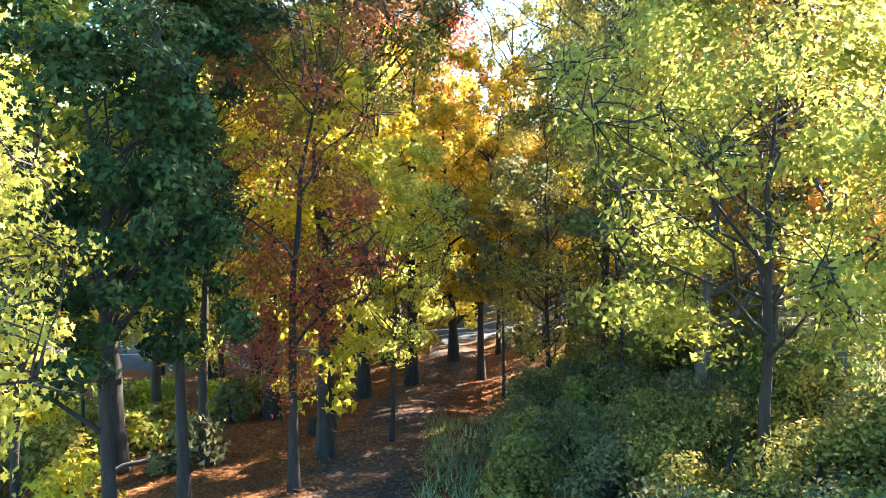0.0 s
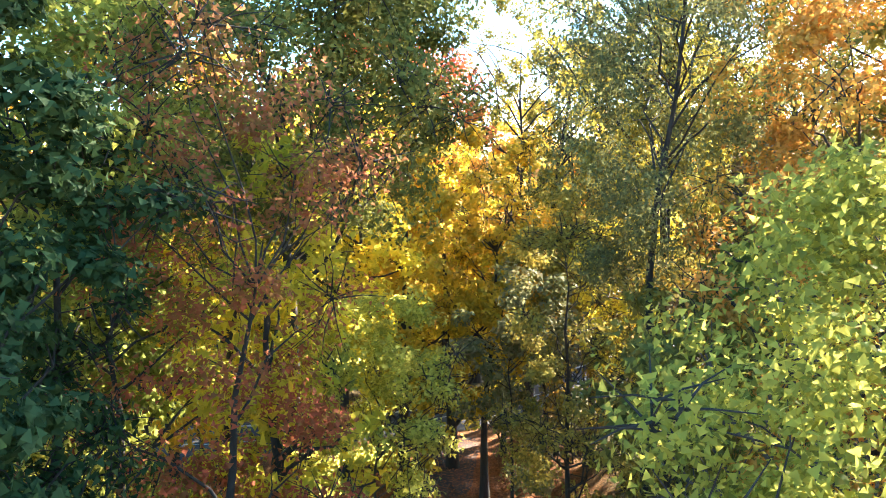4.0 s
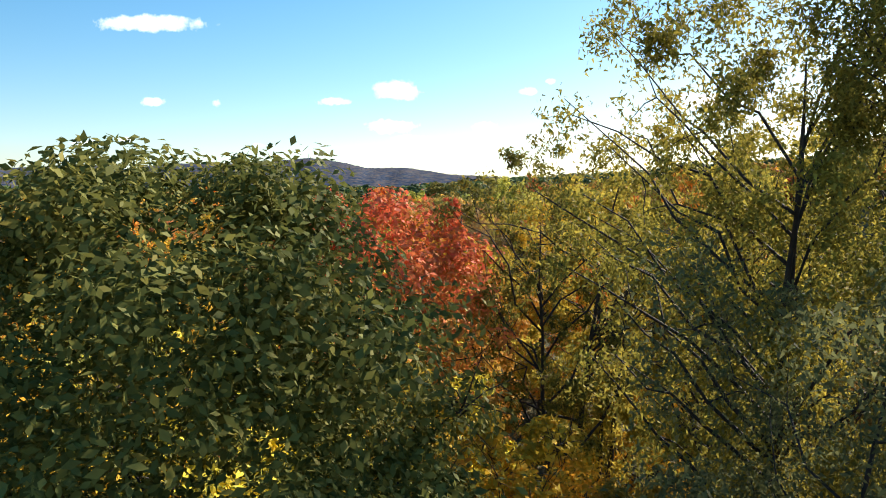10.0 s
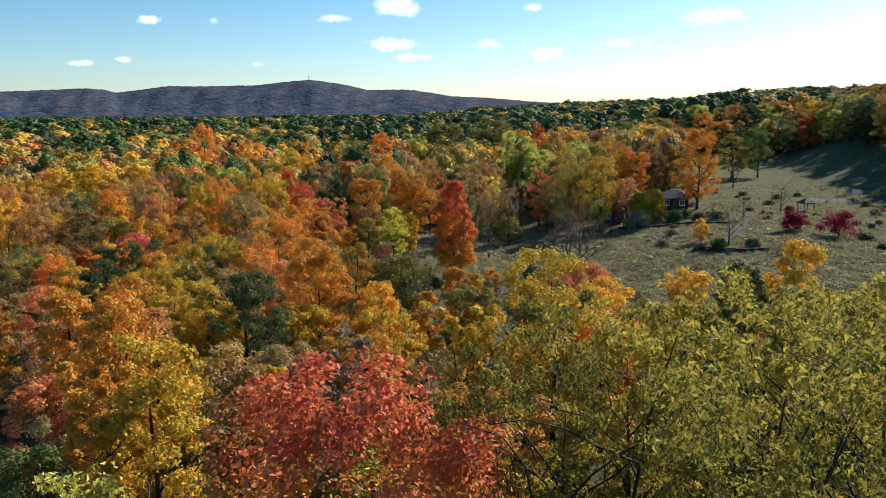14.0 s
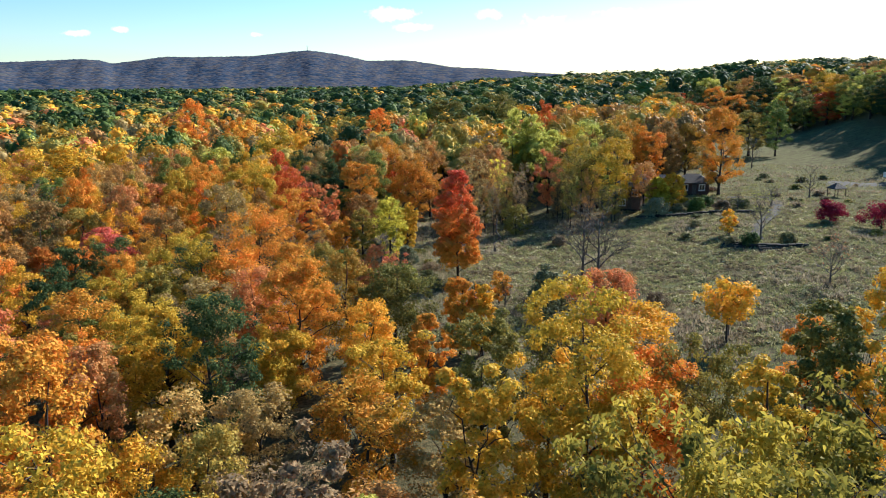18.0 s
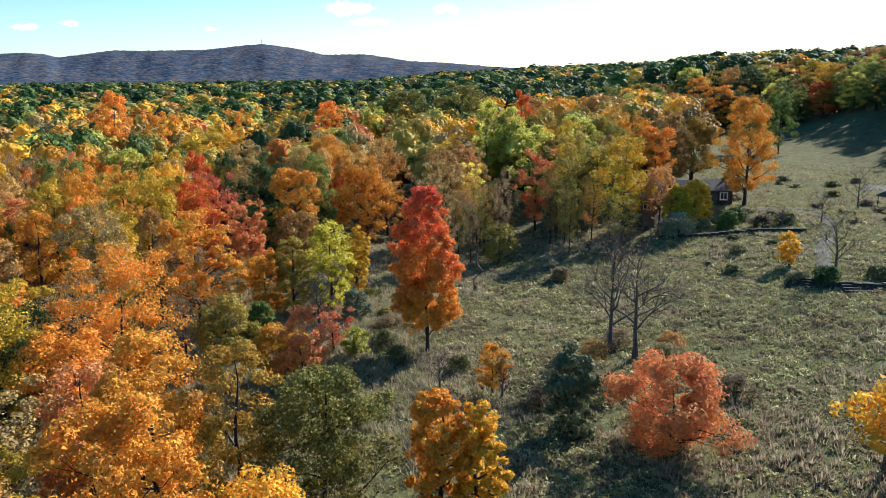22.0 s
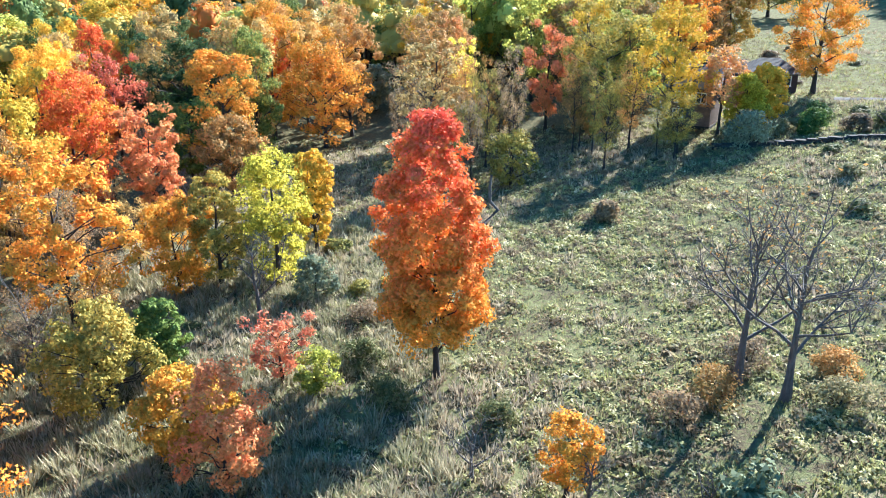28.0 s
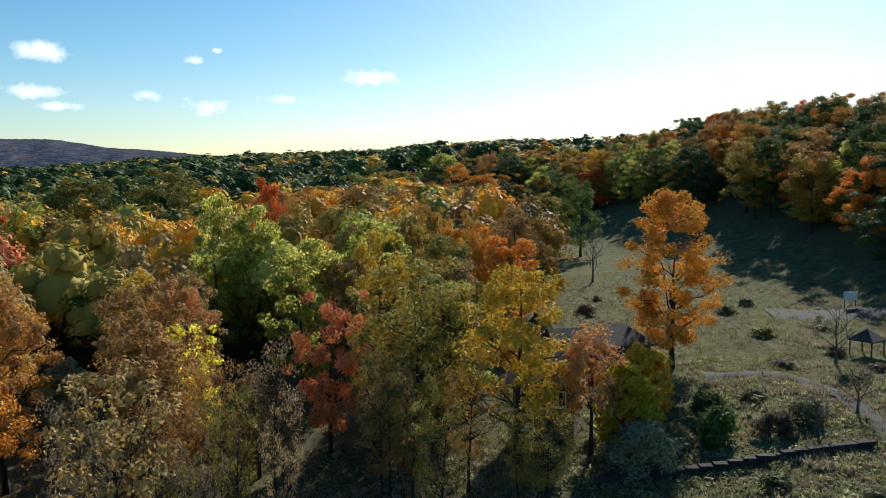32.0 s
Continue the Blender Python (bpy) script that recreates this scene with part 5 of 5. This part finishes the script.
def window(parent, x, z, w, h, y, out=-1):
    """A framed window on a wall in the plane y, looking along out."""
    f = part("window", box(x - w / 2 - 0.08, y, z - 0.08, x + w / 2 + 0.08, y + out * 0.09, z + h + 0.08, 0.01), TRIM, parent, "white-framed window")
    for k in (-1, 1):
        part("pane", box(x + k * w * 0.25 - w * 0.21, y + out * 0.085, z + 0.04, x + k * w * 0.25 + w * 0.21, y + out * 0.10, z + h - 0.04, 0), GLASS, f)
    part("sill", box(x - w / 2 - 0.14, y, z - 0.15, x + w / 2 + 0.14, y + out * 0.16, z - 0.085, 0.01), TRIM, f)


def house(x, y, turn, w, d, wall, rise, siding, roofing, label, hip=0.0, z=None, windows=((-0.25, 1.0), (0.25, 1.0)), wing=None, chimney=True):
    ob = new("house")
    ob.matrix_basis = pose(x, y, tz(x, y) if z is None else z, 0, 0, turn)
    tagged(ob, label, "house")
    part("foundation", box(-w / 2 - 0.05, -d / 2 - 0.05, -1.2, w / 2 + 0.05, d / 2 + 0.05, 0.25), STONE, ob)
    t = 0.2
    for nm, b in (("wall", box(-w / 2, -d / 2, 0.25, w / 2, -d / 2 + t, wall, 0)), ("wall", box(-w / 2, d / 2 - t, 0.25, w / 2, d / 2, wall, 0)),
                  ("wall", box(-w / 2, -d / 2 + t, 0.25, -w / 2 + t, d / 2 - t, wall, 0)), ("wall", box(w / 2 - t, -d / 2 + t, 0.25, w / 2, d / 2 - t, wall, 0))):
        part(nm, b, siding, ob)
    e, th = 0.5, 0.18
    X, Y = w / 2 + e, d / 2 + e
    R = X - hip * Y if hip else X
    pts = [(-X, -Y, wall), (X, -Y, wall), (X, Y, wall), (-X, Y, wall), (-R, 0, wall + rise), (R, 0, wall + rise)]
    up = [(a, b, c + th) for a, b, c in pts]
    part("roof", solid(pts + up, [(6, 7, 11, 10), (8, 9, 10, 11), (7, 8, 11), (9, 6, 10), (0, 1, 7, 6), (1, 2, 8, 7), (2, 3, 9, 8), (3, 0, 6, 9), (3, 2, 1, 0)]), roofing, ob)
    if not hip:
        for s in (-1, 1):
            xx = s * (w / 2 - 0.1)
            part("gable", solid([(xx - 0.08, -d / 2, wall), (xx - 0.08, d / 2, wall), (xx - 0.08, 0, wall + rise * 0.94), (xx + 0.08, -d / 2, wall), (xx + 0.08, d / 2, wall), (xx + 0.08, 0, wall + rise * 0.94)],
                                [(0, 1, 2), (3, 5, 4), (0, 3, 4, 1), (1, 4, 5, 2), (2, 5, 3, 0)]), siding, ob)
    for fx, fz in windows:
        window(ob, fx * w, fz, 1.1, 1.15, -d / 2)
    dr = part("door", box(0.02 * w - 0.45, -d / 2, 0.28, 0.02 * w + 0.45, -d / 2 - 0.06, 2.3, 0.01), BARK_GREY, ob, "plain wooden door")
    part("handle", box(0.02 * w + 0.3, -d / 2 - 0.06, 1.2, 0.02 * w + 0.36, -d / 2 - 0.12, 1.26, 0.005), TRIM, dr)
    if chimney:
        part("chimney", box(w * 0.18, 0.3, wall + rise * 0.3, w * 0.18 + 0.6, 0.9, wall + rise + 0.7, 0.02), BRICK, ob)
    if wing:
        wx0, wx1, wd, wh, wr = wing
        part("wing", box(wx0, -wd / 2, -1.0, wx1, wd / 2, wh, 0), siding, ob)
        p2 = [(wx0 - 0.4, -wd / 2 - 0.4, wh), (wx1, -wd / 2 - 0.4, wh), (wx1, wd / 2 + 0.4, wh), (wx0 - 0.4, wd / 2 + 0.4, wh), (wx0 - 0.4, 0, wh + wr), (wx1, 0, wh + wr)]
        u2 = [(a, b, c + 0.15) for a, b, c in p2]
        part("wing_roof", solid(p2 + u2, [(6, 7, 11, 10), (8, 9, 10, 11), (7, 8, 11), (9, 6, 10), (0, 1, 7, 6), (1, 2, 8, 7), (2, 3, 9, 8), (3, 0, 6, 9), (3, 2, 1, 0)]), roofing, ob)
        window(ob, (wx0 + wx1) / 2, 1.0, 0.9, 1.2, -wd / 2)
    return ob


house(52.4, 199.6, -12, 6.2, 5.2, 2.5, 1.7, SIDING, ROOF, "small dark red cottage with a grey hipped roof beside the maple", hip=0.75, z=4.8, windows=((-0.28, 1.15), (0.27, 1.15)), wing=(-6.6, -3.1, 4.2, 2.5, 1.5), chimney=False)
house(37.0, 186.4, -38, 4.8, 4.8, 4.6, 2.2, SIDING2, ROOF_PALE, "brown two-storey house with a grey roof behind the trees", z=3.7, windows=((-0.25, 2.9), (0.25, 2.9), (-0.28, 0.9)), chimney=True)
# open shelter with a dark pyramid roof
shed = new("garden_shelter")
shed.matrix_basis = pose(79, 191, tz(79, 191), 0, 0, 10) @ Matrix.Diagonal((0.7, 0.7, 0.8, 1))
tagged(shed, "small garden shelter with a dark pyramid roof", "shelter")
part("roof", solid([(-2, -2, 2.2), (2, -2, 2.2), (2, 2, 2.2), (-2, 2, 2.2), (0, 0, 3.6), (-2, -2, 2.05), (2, -2, 2.05), (2, 2, 2.05), (-2, 2, 2.05)],
                   [(0, 1, 4), (1, 2, 4), (2, 3, 4), (3, 0, 4), (5, 6, 1, 0), (6, 7, 2, 1), (7, 8, 3, 2), (8, 5, 0, 3), (8, 7, 6, 5)]), ROOF, shed)
for px, py in ((-1.7, -1.7), (1.7, -1.7), (1.7, 1.7), (-1.7, 1.7)):
    part("post", box(px - 0.08, py - 0.08, -0.5, px + 0.08, py + 0.08, 2.08, 0.01), BARK, shed)
# white board on two posts at the edge of the yard
sign = new("notice_board")
sign.matrix_basis = pose(100, 211, tz(100, 211), 0, 0, -35)
tagged(sign, "white board on two posts by the yard", "sign")
part("board", box(-0.9, -0.05, 1.0, 0.9, 0.05, 2.2, 0.02), TRIM, sign)
for k in (-0.7, 0.7):
    part("post", box(k - 0.06, 0.05, -0.4, k + 0.06, 0.16, 2.1, 0.01), BARK, sign)


# ---- stone wall, steps ----
def stone_mesh(name, seed, sx, sy, sz):
    """A rough block with knocked-off corners."""
    r = np.random.default_rng(seed)
    bm = box(-sx / 2, -sy / 2, 0, sx / 2, sy / 2, sz, min(sx, sy, sz) * 0.16)
    for v in bm.verts:
        v.co += Vector(r.normal(0, 0.018, 3))
    me = bpy.data.meshes.new(name)
    bm.to_mesh(me)
    bm.free()
    me.materials.append(STONE)
    return me


BLOCKS = [stone_mesh("stone", 40 + k, 0.62 + 0.08 * (k % 3), 0.45, 0.30 + 0.02 * (k % 2)) for k in range(6)]
CAPS = [stone_mesh("capstone", 60 + k, 1.0 + 0.05 * k, 0.55, 0.09) for k in range(3)]


def stone_wall(line, courses, label):
    ob = new("retaining_wall")
    tagged(ob, label, "wall", kind="structure")
    r = np.random.default_rng(9)
    for (x0, y0), (x1, y1) in zip(line, line[1:]):
        L = math.hypot(x1 - x0, y1 - y0)
        a = math.degrees(math.atan2(y1 - y0, x1 - x0))
        for c in range(courses + 1):
            cap = c == courses
            step = 1.02 if cap else 0.68
            for k in range(int(L / step)):
                f = (k + 0.5 + (0.5 if c % 2 else 0)) * step / L
                if f > 1:
                    continue
                x, y = x0 + (x1 - x0) * f, y0 + (y1 - y0) * f
                st = new("capstone" if cap else "stone", (CAPS if cap else BLOCKS)[int(r.integers(0, 3 if cap else 6))])
                st.parent = ob
                st.matrix_basis = pose(x, y, tz(x, y) - 0.12 + c * 0.31, 0, 0, a + r.normal(0, 0.8 if cap else 2.0))
    return ob


stone_wall(((34.7, 176.0), (40.5, 173.6), (47, 171.4), (54.5, 170.2)), 2, "low retaining wall of grey field stones with flat capstones")
stone_wall(((44.4, 145.2), (46.4, 143.6), (49.2, 142.6), (52.0, 142.8)), 2, "low curved wall of grey stones beside the steps")


def stone_steps(x, y, turn, n, width):
    ob = new("stone_steps")
    ob.matrix_basis = pose(x, y, tz(x, y) - 0.05, 0, 0, turn)
    tagged(ob, "curved flight of broad grey stone steps in the grass", "steps", "garden steps")
    for k in range(n):
        part("step", box(-width / 2, k * 0.55, -0.3 + k * 0.02, width / 2, k * 0.55 + 0.5, 0.14 + k * 0.17, 0.03), STONE, ob)


stone_steps(42.0, 145.4, -30, 5, 3.4)
stone_steps(46.4, 141.4, -12, 5, 3.2)

# ---- small trees and shrubs of the meadow ----
CROWD = dict(leaves=6000, leaf=0.13, clumps=110, limbs=10, tri=True)
BUSH = dict(shape="bush", foot=0.0, leaves=2600, leaf=0.16, clumps=60, limbs=8, tri=True, flat=0.9)


def shrub(x, y, h, w, colour, name="shrub", **kw):
    return tree(name, x, y, tz(x, y) + h, w, colour, **{**BUSH, **kw})


tree("maple", 56.4, 195.0, 23.0, 10.0, "orange", seed=81, shape="round", foot=0.14, trunk=0.3, leaves=24000, leaf=0.16, clumps=300, limbs=22, ragged=0.4, tri=True)
tree("cedar", 11.1, 117.0, 7.4, 3.8, "cedar", seed=82, shape="oval", foot=0.03, leaves=6000, leaf=0.2, clumps=110, limbs=6, tri=True, ragged=0.1)
tree("maple", 6.2, 124.9, 5.0, 2.6, "orange", seed=83, foot=0.2, **{**CROWD, "leaves": 4000, "leaf": 0.11})
tree("maple", 17.1, 113.2, 7.6, 7.6, "peach", seed=84, foot=0.1, shape="round", **{**CROWD, "leaves": 20000, "clumps": 220, "ragged": 0.4})
tree("maple", -7.6, 136.4, 5.6, 2.8, "rose", seed=85, foot=0.15, shape="vase", **{**CROWD, "leaves": 2600, "leaf": 0.12, "clumps": 70, "ragged": 0.6})
tree("hickory", -5.6, 135.0, 3.8, 2.2, "lime", seed=86, foot=0.1, **{**CROWD, "leaves": 2200, "leaf": 0.12, "clumps": 60, "ragged": 0.6})
shrub(-6.2, 148.2, 3.3, 3.2, "silver")
shrub(38.6, 175.6, 3.6, 5.4, "silver", leaves=4500)
shrub(46.4, 177.0, 2.7, 3.2, "green", leaves=3200)
shrub(49.5, 181.5, 2.2, 3.4, "dark")
shrub(43.5, 178.3, 1.6, 2.8, "bramble")
shrub(50.8, 175.4, 1.8, 3.0, "grey")
shrub(54.5, 176.2, 1.7, 3.4, "bramble")
for bx, by, bh, bw, bc in ((16.0, 131.5, 1.1, 3.6, "rust"), (21.8, 129.0, 1.2, 3.4, "bramble"), (19.0, 134.0, 1.0, 3.8, "grey"), (23.5, 132.4, 0.9, 3.0, "rust"), (13.2, 129.6, 0.9, 3.2, "grey"), (9.6, 121.8, 1.1, 3.0, "grey"),
                       (13.6, 122.4, 1.0, 3.4, "bramble"), (24.6, 121.0, 1.0, 3.2, "grey"), (4.0, 131.2, 1.2, 2.6, "bramble"), (-1.6, 133.8, 1.3, 2.8, "bramble"), (-3.0, 138.2, 1.4, 3.0, "bramble"), (-2.4, 144.0, 1.3, 3.2, "grey"), (1.6, 150.6, 1.2, 3.0, "bramble")):
    shrub(bx, by, bh, bw, bc, leaves=2200, leaf=0.10, ragged=0.6)
shrub(67.5, 262.0, 5.5, 8.0, "grey", leaves=5000)
shrub(73.5, 258.0, 4.2, 5.0, "bramble", leaves=3500)
shrub(45.2, 146.4, 1.9, 3.2, "dark")
shrub(50.6, 146.0, 1.5, 3.0, "bramble")
shrub(18.6, 160.1, 1.1, 2.6, "grey")
tree("hickory", 44.6, 154.0, 8.2, 2.6, "gold", seed=91, foot=0.1, **{**CROWD, "leaves": 900, "leaf": 0.26})
tree("ornamental_tree", 62.5, 158.5, 8.6, 5.4, "crimson", seed=92, shape="bush", foot=0.12, **CROWD)
tree("ornamental_tree", 67.5, 152.0, 9.4, 6.0, "crimson", seed=93, shape="bush", foot=0.12, **CROWD)
tree("hickory", 27.7, 105.6, 8.2, 5.2, "gold", seed=94, shape="vase", foot=0.38, trunk=0.13, **{**CROWD, "leaves": 2200, "leaf": 0.26})


def bare_small(x, y, h, w, seed, colour=None, leaves=0):
    return bare(x, y, tz(x, y) + h, w, seed, colour, leaves, 4 if 40 < x < 50 else 3)


bare_small(47.9, 149.7, 7.2, 5.4, 73, "lime", 260)
bare_small(72.9, 189.6, 6.2, 6.4, 74)
bare_small(46.5, 123.8, 4.4, 5.0, 75, "rose", 160)
bare_small(28.5, 107.5, 6.6, 4.0, 76)
bare_small(20.4, 118.5, 4.6, 4.2, 77)
bare_small(6.9, 123.8, 3.2, 2.2, 78)
bare_small(84.5, 252.0, 8.5, 5.5, 79)
bare_small(2.0, 126.5, 3.4, 3.0, 80)
bare_small(52.8, 173.6, 3.2, 3.0, 81)
bare_small(10.6, 120.4, 4.2, 3.0, 82)
bare_small(-9.9, 146.0, 6.5, 3.6, 83)
bare_small(-22.6, 141.0, 7.0, 4.0, 84)
bare_small(59.8, 176.0, 4.0, 4.2, 85)
# tall broken snag behind the maple
snag_rng = np.random.default_rng(3)
snag_buf = Buf()
snag_buf.tube(bend(np.array([0, 0, -0.3]), np.array([0.35, 0.5, 5.6]), 0.0, snag_rng, 7), np.linspace(0.24, 0.10, 7), 8)
snag_buf.tube(bend(np.array([0.2, 0.3, 3.6]), np.array([0.9, 0.2, 4.6]), 0.1, snag_rng, 4), np.linspace(0.08, 0.03, 4), 5)
snag = new("dead_snag", snag_buf.mesh("dead_snag", [BARK_GREY], True))
snag.location = (7.8, 158.3, tz(7.8, 158.3))
tagged(snag, "broken grey dead trunk standing in the weeds", "dead tree")

# scattered brush: bushes that share a few meshes
BRUSH = [grow(700 + k, 1.6, 2.4, shape="bush", foot=0.0, leaves=1000, leaf=0.2, clumps=40, limbs=5, tri=True, flat=0.85) for k in range(4)]
brng = np.random.default_rng(77)
placed = 0
for tries in range(4000):
    x, y = brng.uniform(-22, 95), brng.uniform(104, 235)
    mead = bool(inside(MEADOW, x, y))
    edge = (x < 12 and y > 112) or (x > 36 and y > 140)
    if not (mead or (x < 32 and 128 < y < 190)) or brng.uniform() > (0.5 if edge else 0.05):
        continue
    if any((x - a) ** 2 + (y - b) ** 2 < (r + 0.5) ** 2 for a, b, r in taken) or float(near_line(((66, 200), (60.5, 180), (51.5, 159.5), (48.3, 150), (50, 138)), x, y)) < 2.3 or math.hypot(x - 52, y - 198) < 7:
        continue
    s = brng.uniform(0.45, 1.15)
    colour = ("bramble", "grey", "bramble", "olive", "bramble", "grey")[int(brng.integers(0, 6))]
    ob = thing("shrub", x, y, BRUSH[int(brng.integers(0, 4))], LABEL[colour], "shrub", "brush in the meadow", float(brng.uniform(0, 360)), (s, s, s * brng.uniform(0.45, 0.75)))
    for c in ob.children:
        if c.name.startswith("crown"):
            c.material_slots[0].link = "OBJECT"
            c.material_slots[0].material = LEAF[colour]
    taken.append((x, y, s))
    placed += 1
    if placed >= 70:
        break

# ---- round the lane: trunks, stump, fallen branches, undergrowth ----
def tall(x, y, top, width, colour, seed, girth, **kw):
    return tree(KIND[colour], x, y, top, width, colour, seed, **{**dict(shape="vase", foot=0.42, leaves=5500, leaf=0.13, tri=True, clumps=100, limbs=12, trunk=girth), **kw})


tall(5.4, 15.8, 4.8, 4.4, "olive", 116, 0.1, foot=0.12)
tall(8.8, 24.6, 5.4, 5.0, "olive", 117, 0.1, foot=0.12)
tall(2.6, 25.5, 4.5, 3.6, "bramble", 118, 0.08, foot=0.15)
tall(9.5, 18.5, 6.0, 4.5, "green", 119, 0.1, foot=0.12)
tall(-6.8, 14.4, 9.2, 5.2, "citron", 101, 0.16, foot=0.2, leaves=9000, leaf=0.09)
tall(-6.1, 40.0, 9.5, 5.5, "yellow", 102, 0.16)
tall(-4.4, 36.0, 8.0, 4.5, "yellow", 103, 0.15)
tall(-11.8, 33.0, 9.5, 6.0, "gold", 104, 0.22)
tall(-5.3, 27.5, 9.0, 5.0, "lime", 105, 0.26)
tall(-9.5, 26.0, 9.5, 5.0, "yellow", 106, 0.15)
tall(-9.5, 18.2, 6.5, 4.6, "lime", 107, 0.19)
tall(-7.9, 17.6, 5.0, 2.6, "lime", 108, 0.06)
tall(-6.4, 21.6, 7.5, 4.0, "yellow", 120, 0.28)
tall(-4.7, 33.0, 8.5, 4.5, "yellow", 121, 0.2)
tall(-11.6, 17.4, 6.0, 3.0, "lime", 122, 0.06)
tall(-3.2, 36.4, 8.6, 4.5, "gold", 123, 0.24)
tall(3.2, 38.0, 6.2, 4.5, "gold", 109, 0.14)
tall(4.6, 33.0, 6.2, 4.5, "olive", 110, 0.12)
tall(5.6, 36.0, 6.2, 4.5, "gold", 111, 0.12)
tall(7.0, 28.0, 6.2, 4.5, "yellow", 112, 0.12)
tall(-10.4, 11.0, 8.5, 4.0, "lime", 113, 0.1)
tall(-12.2, 10.2, 8.0, 4.0, "green", 114, 0.12)
tall(-9.0, 5.4, 7.0, 4.0, "green", 115, 0.12)
stump_bm = bmesh.new()
bmesh.ops.create_cone(stump_bm, cap_ends=True, segments=12, radius1=0.2, radius2=0.16, depth=0.55)
for v in stump_bm.verts:
    v.co += Vector(snag_rng.normal(0, 0.015, 3)) + Vector((0, 0, 0.3))
me = bpy.data.meshes.new("stump"); stump_bm.to_mesh(me); stump_bm.free(); me.materials.append(BARK)
tagged(new("stump", me), "short dark stump among fallen leaves", "stump").location = (-4.3, 18.0, tz(-4.3, 18.0))
for k, (x0, y0, x1, y1, r) in enumerate(((2.2, 9.9, 5.8, 8.9, 0.06), (4.5, 6.0, 7.0, 9.8, 0.05), (3.6, 12.5, 6.6, 12.0, 0.05), (6.4, 5.2, 9.2, 7.6, 0.06), (-9.5, 13.5, -6.4, 15.8, 0.08), (-3.4, 44.2, -0.8, 45.2, 0.12))):
    lb = Buf()
    lb.tube(bend(np.array([x0, y0, tz(x0, y0) + 0.12]), np.array([x1, y1, tz(x1, y1) + 0.3]), 0.15, snag_rng, 8), np.linspace(r, r * 0.35, 8), 6)
    xm, ym = (x0 + x1) / 2, (y0 + y1) / 2
    lb.tube(bend(np.array([xm, ym, tz(xm, ym) + 0.3]), np.array([xm + 0.7, ym + 0.9, tz(xm, ym) + 0.9]), 0.1, snag_rng, 5), np.linspace(r * 0.5, r * 0.15, 5), 5)
    tagged(new("fallen_branch", lb.mesh("fallen_branch", [BARK_GREY], True)), "bare fallen branch lying in the undergrowth", "branch", "fallen branches")
bare_small(6.4, 11.6, 10.0, 5.0, 95)
bare_small(8.6, 9.0, 8.0, 4.4, 96)
for k in range(96):
    x, y = brng.uniform(0.2, 11), brng.uniform(-2, 25)
    if x < 0.3 + 0.08 * y:
        continue
    colour = ("bramble", "olive", "bramble", "green", "bramble", "olive")[int(brng.integers(0, 6))]
    shrub(x, y, brng.uniform(0.7, 1.9), brng.uniform(1.3, 2.8), colour, leaves=3000, leaf=0.065, clumps=34, limbs=5)
for k in range(26):
    x, y = brng.uniform(-16, -6.5), brng.uniform(10, 32)
    shrub(x, y, brng.uniform(0.6, 1.5), brng.uniform(1.2, 2.2), ("bramble", "lime", "olive", "yellow")[int(brng.integers(0, 4))], leaves=900, leaf=0.12, clumps=26, limbs=5)
# fallen leaves on lane and slope
n = 40000
fx, fy = brng.uniform(-16, 6, n), brng.uniform(2, 42, n)
fkeep = (near_line(LANE, fx, fy) > 1.1) | (brng.uniform(0, 1, n) < 0.6)
fx, fy = fx[fkeep], fy[fkeep]
n = len(fx)
lit_buf = Buf()
leaf_cards(lit_buf, brng, np.stack([fx, fy, terrain(fx, fy) + 0.10 * (near_line(LANE, fx, fy) < 1.6) + brng.uniform(0.015, 0.05, n)], 1), np.tile([0, 0, 3.2], (n, 1)), 0.10, 0, 1.4)
stuff("fallen_leaves", lit_buf.mesh("fallen_leaves", [leaf_material("leaf_fallen", [(0.11, 0.05, 0.03), (0.20, 0.085, 0.04), (0.30, 0.13, 0.055), (0.36, 0.20, 0.09)], glow=0.2, patch=0.6)]), "russet fallen leaves scattered on lane and slope", "leaves")
wx, wy = brng.uniform(-0.6, 12, 5000), brng.uniform(-2, 21, 5000)
stuff("bank_grass", blades(np.stack([wx, wy, terrain(wx, wy) - 0.02], 1), 6, brng.uniform(0.15, 0.45, 5000), 8, 0.2).mesh("bank_grass", [GRASS]), "rough grass and ferns on the bank", "grass")
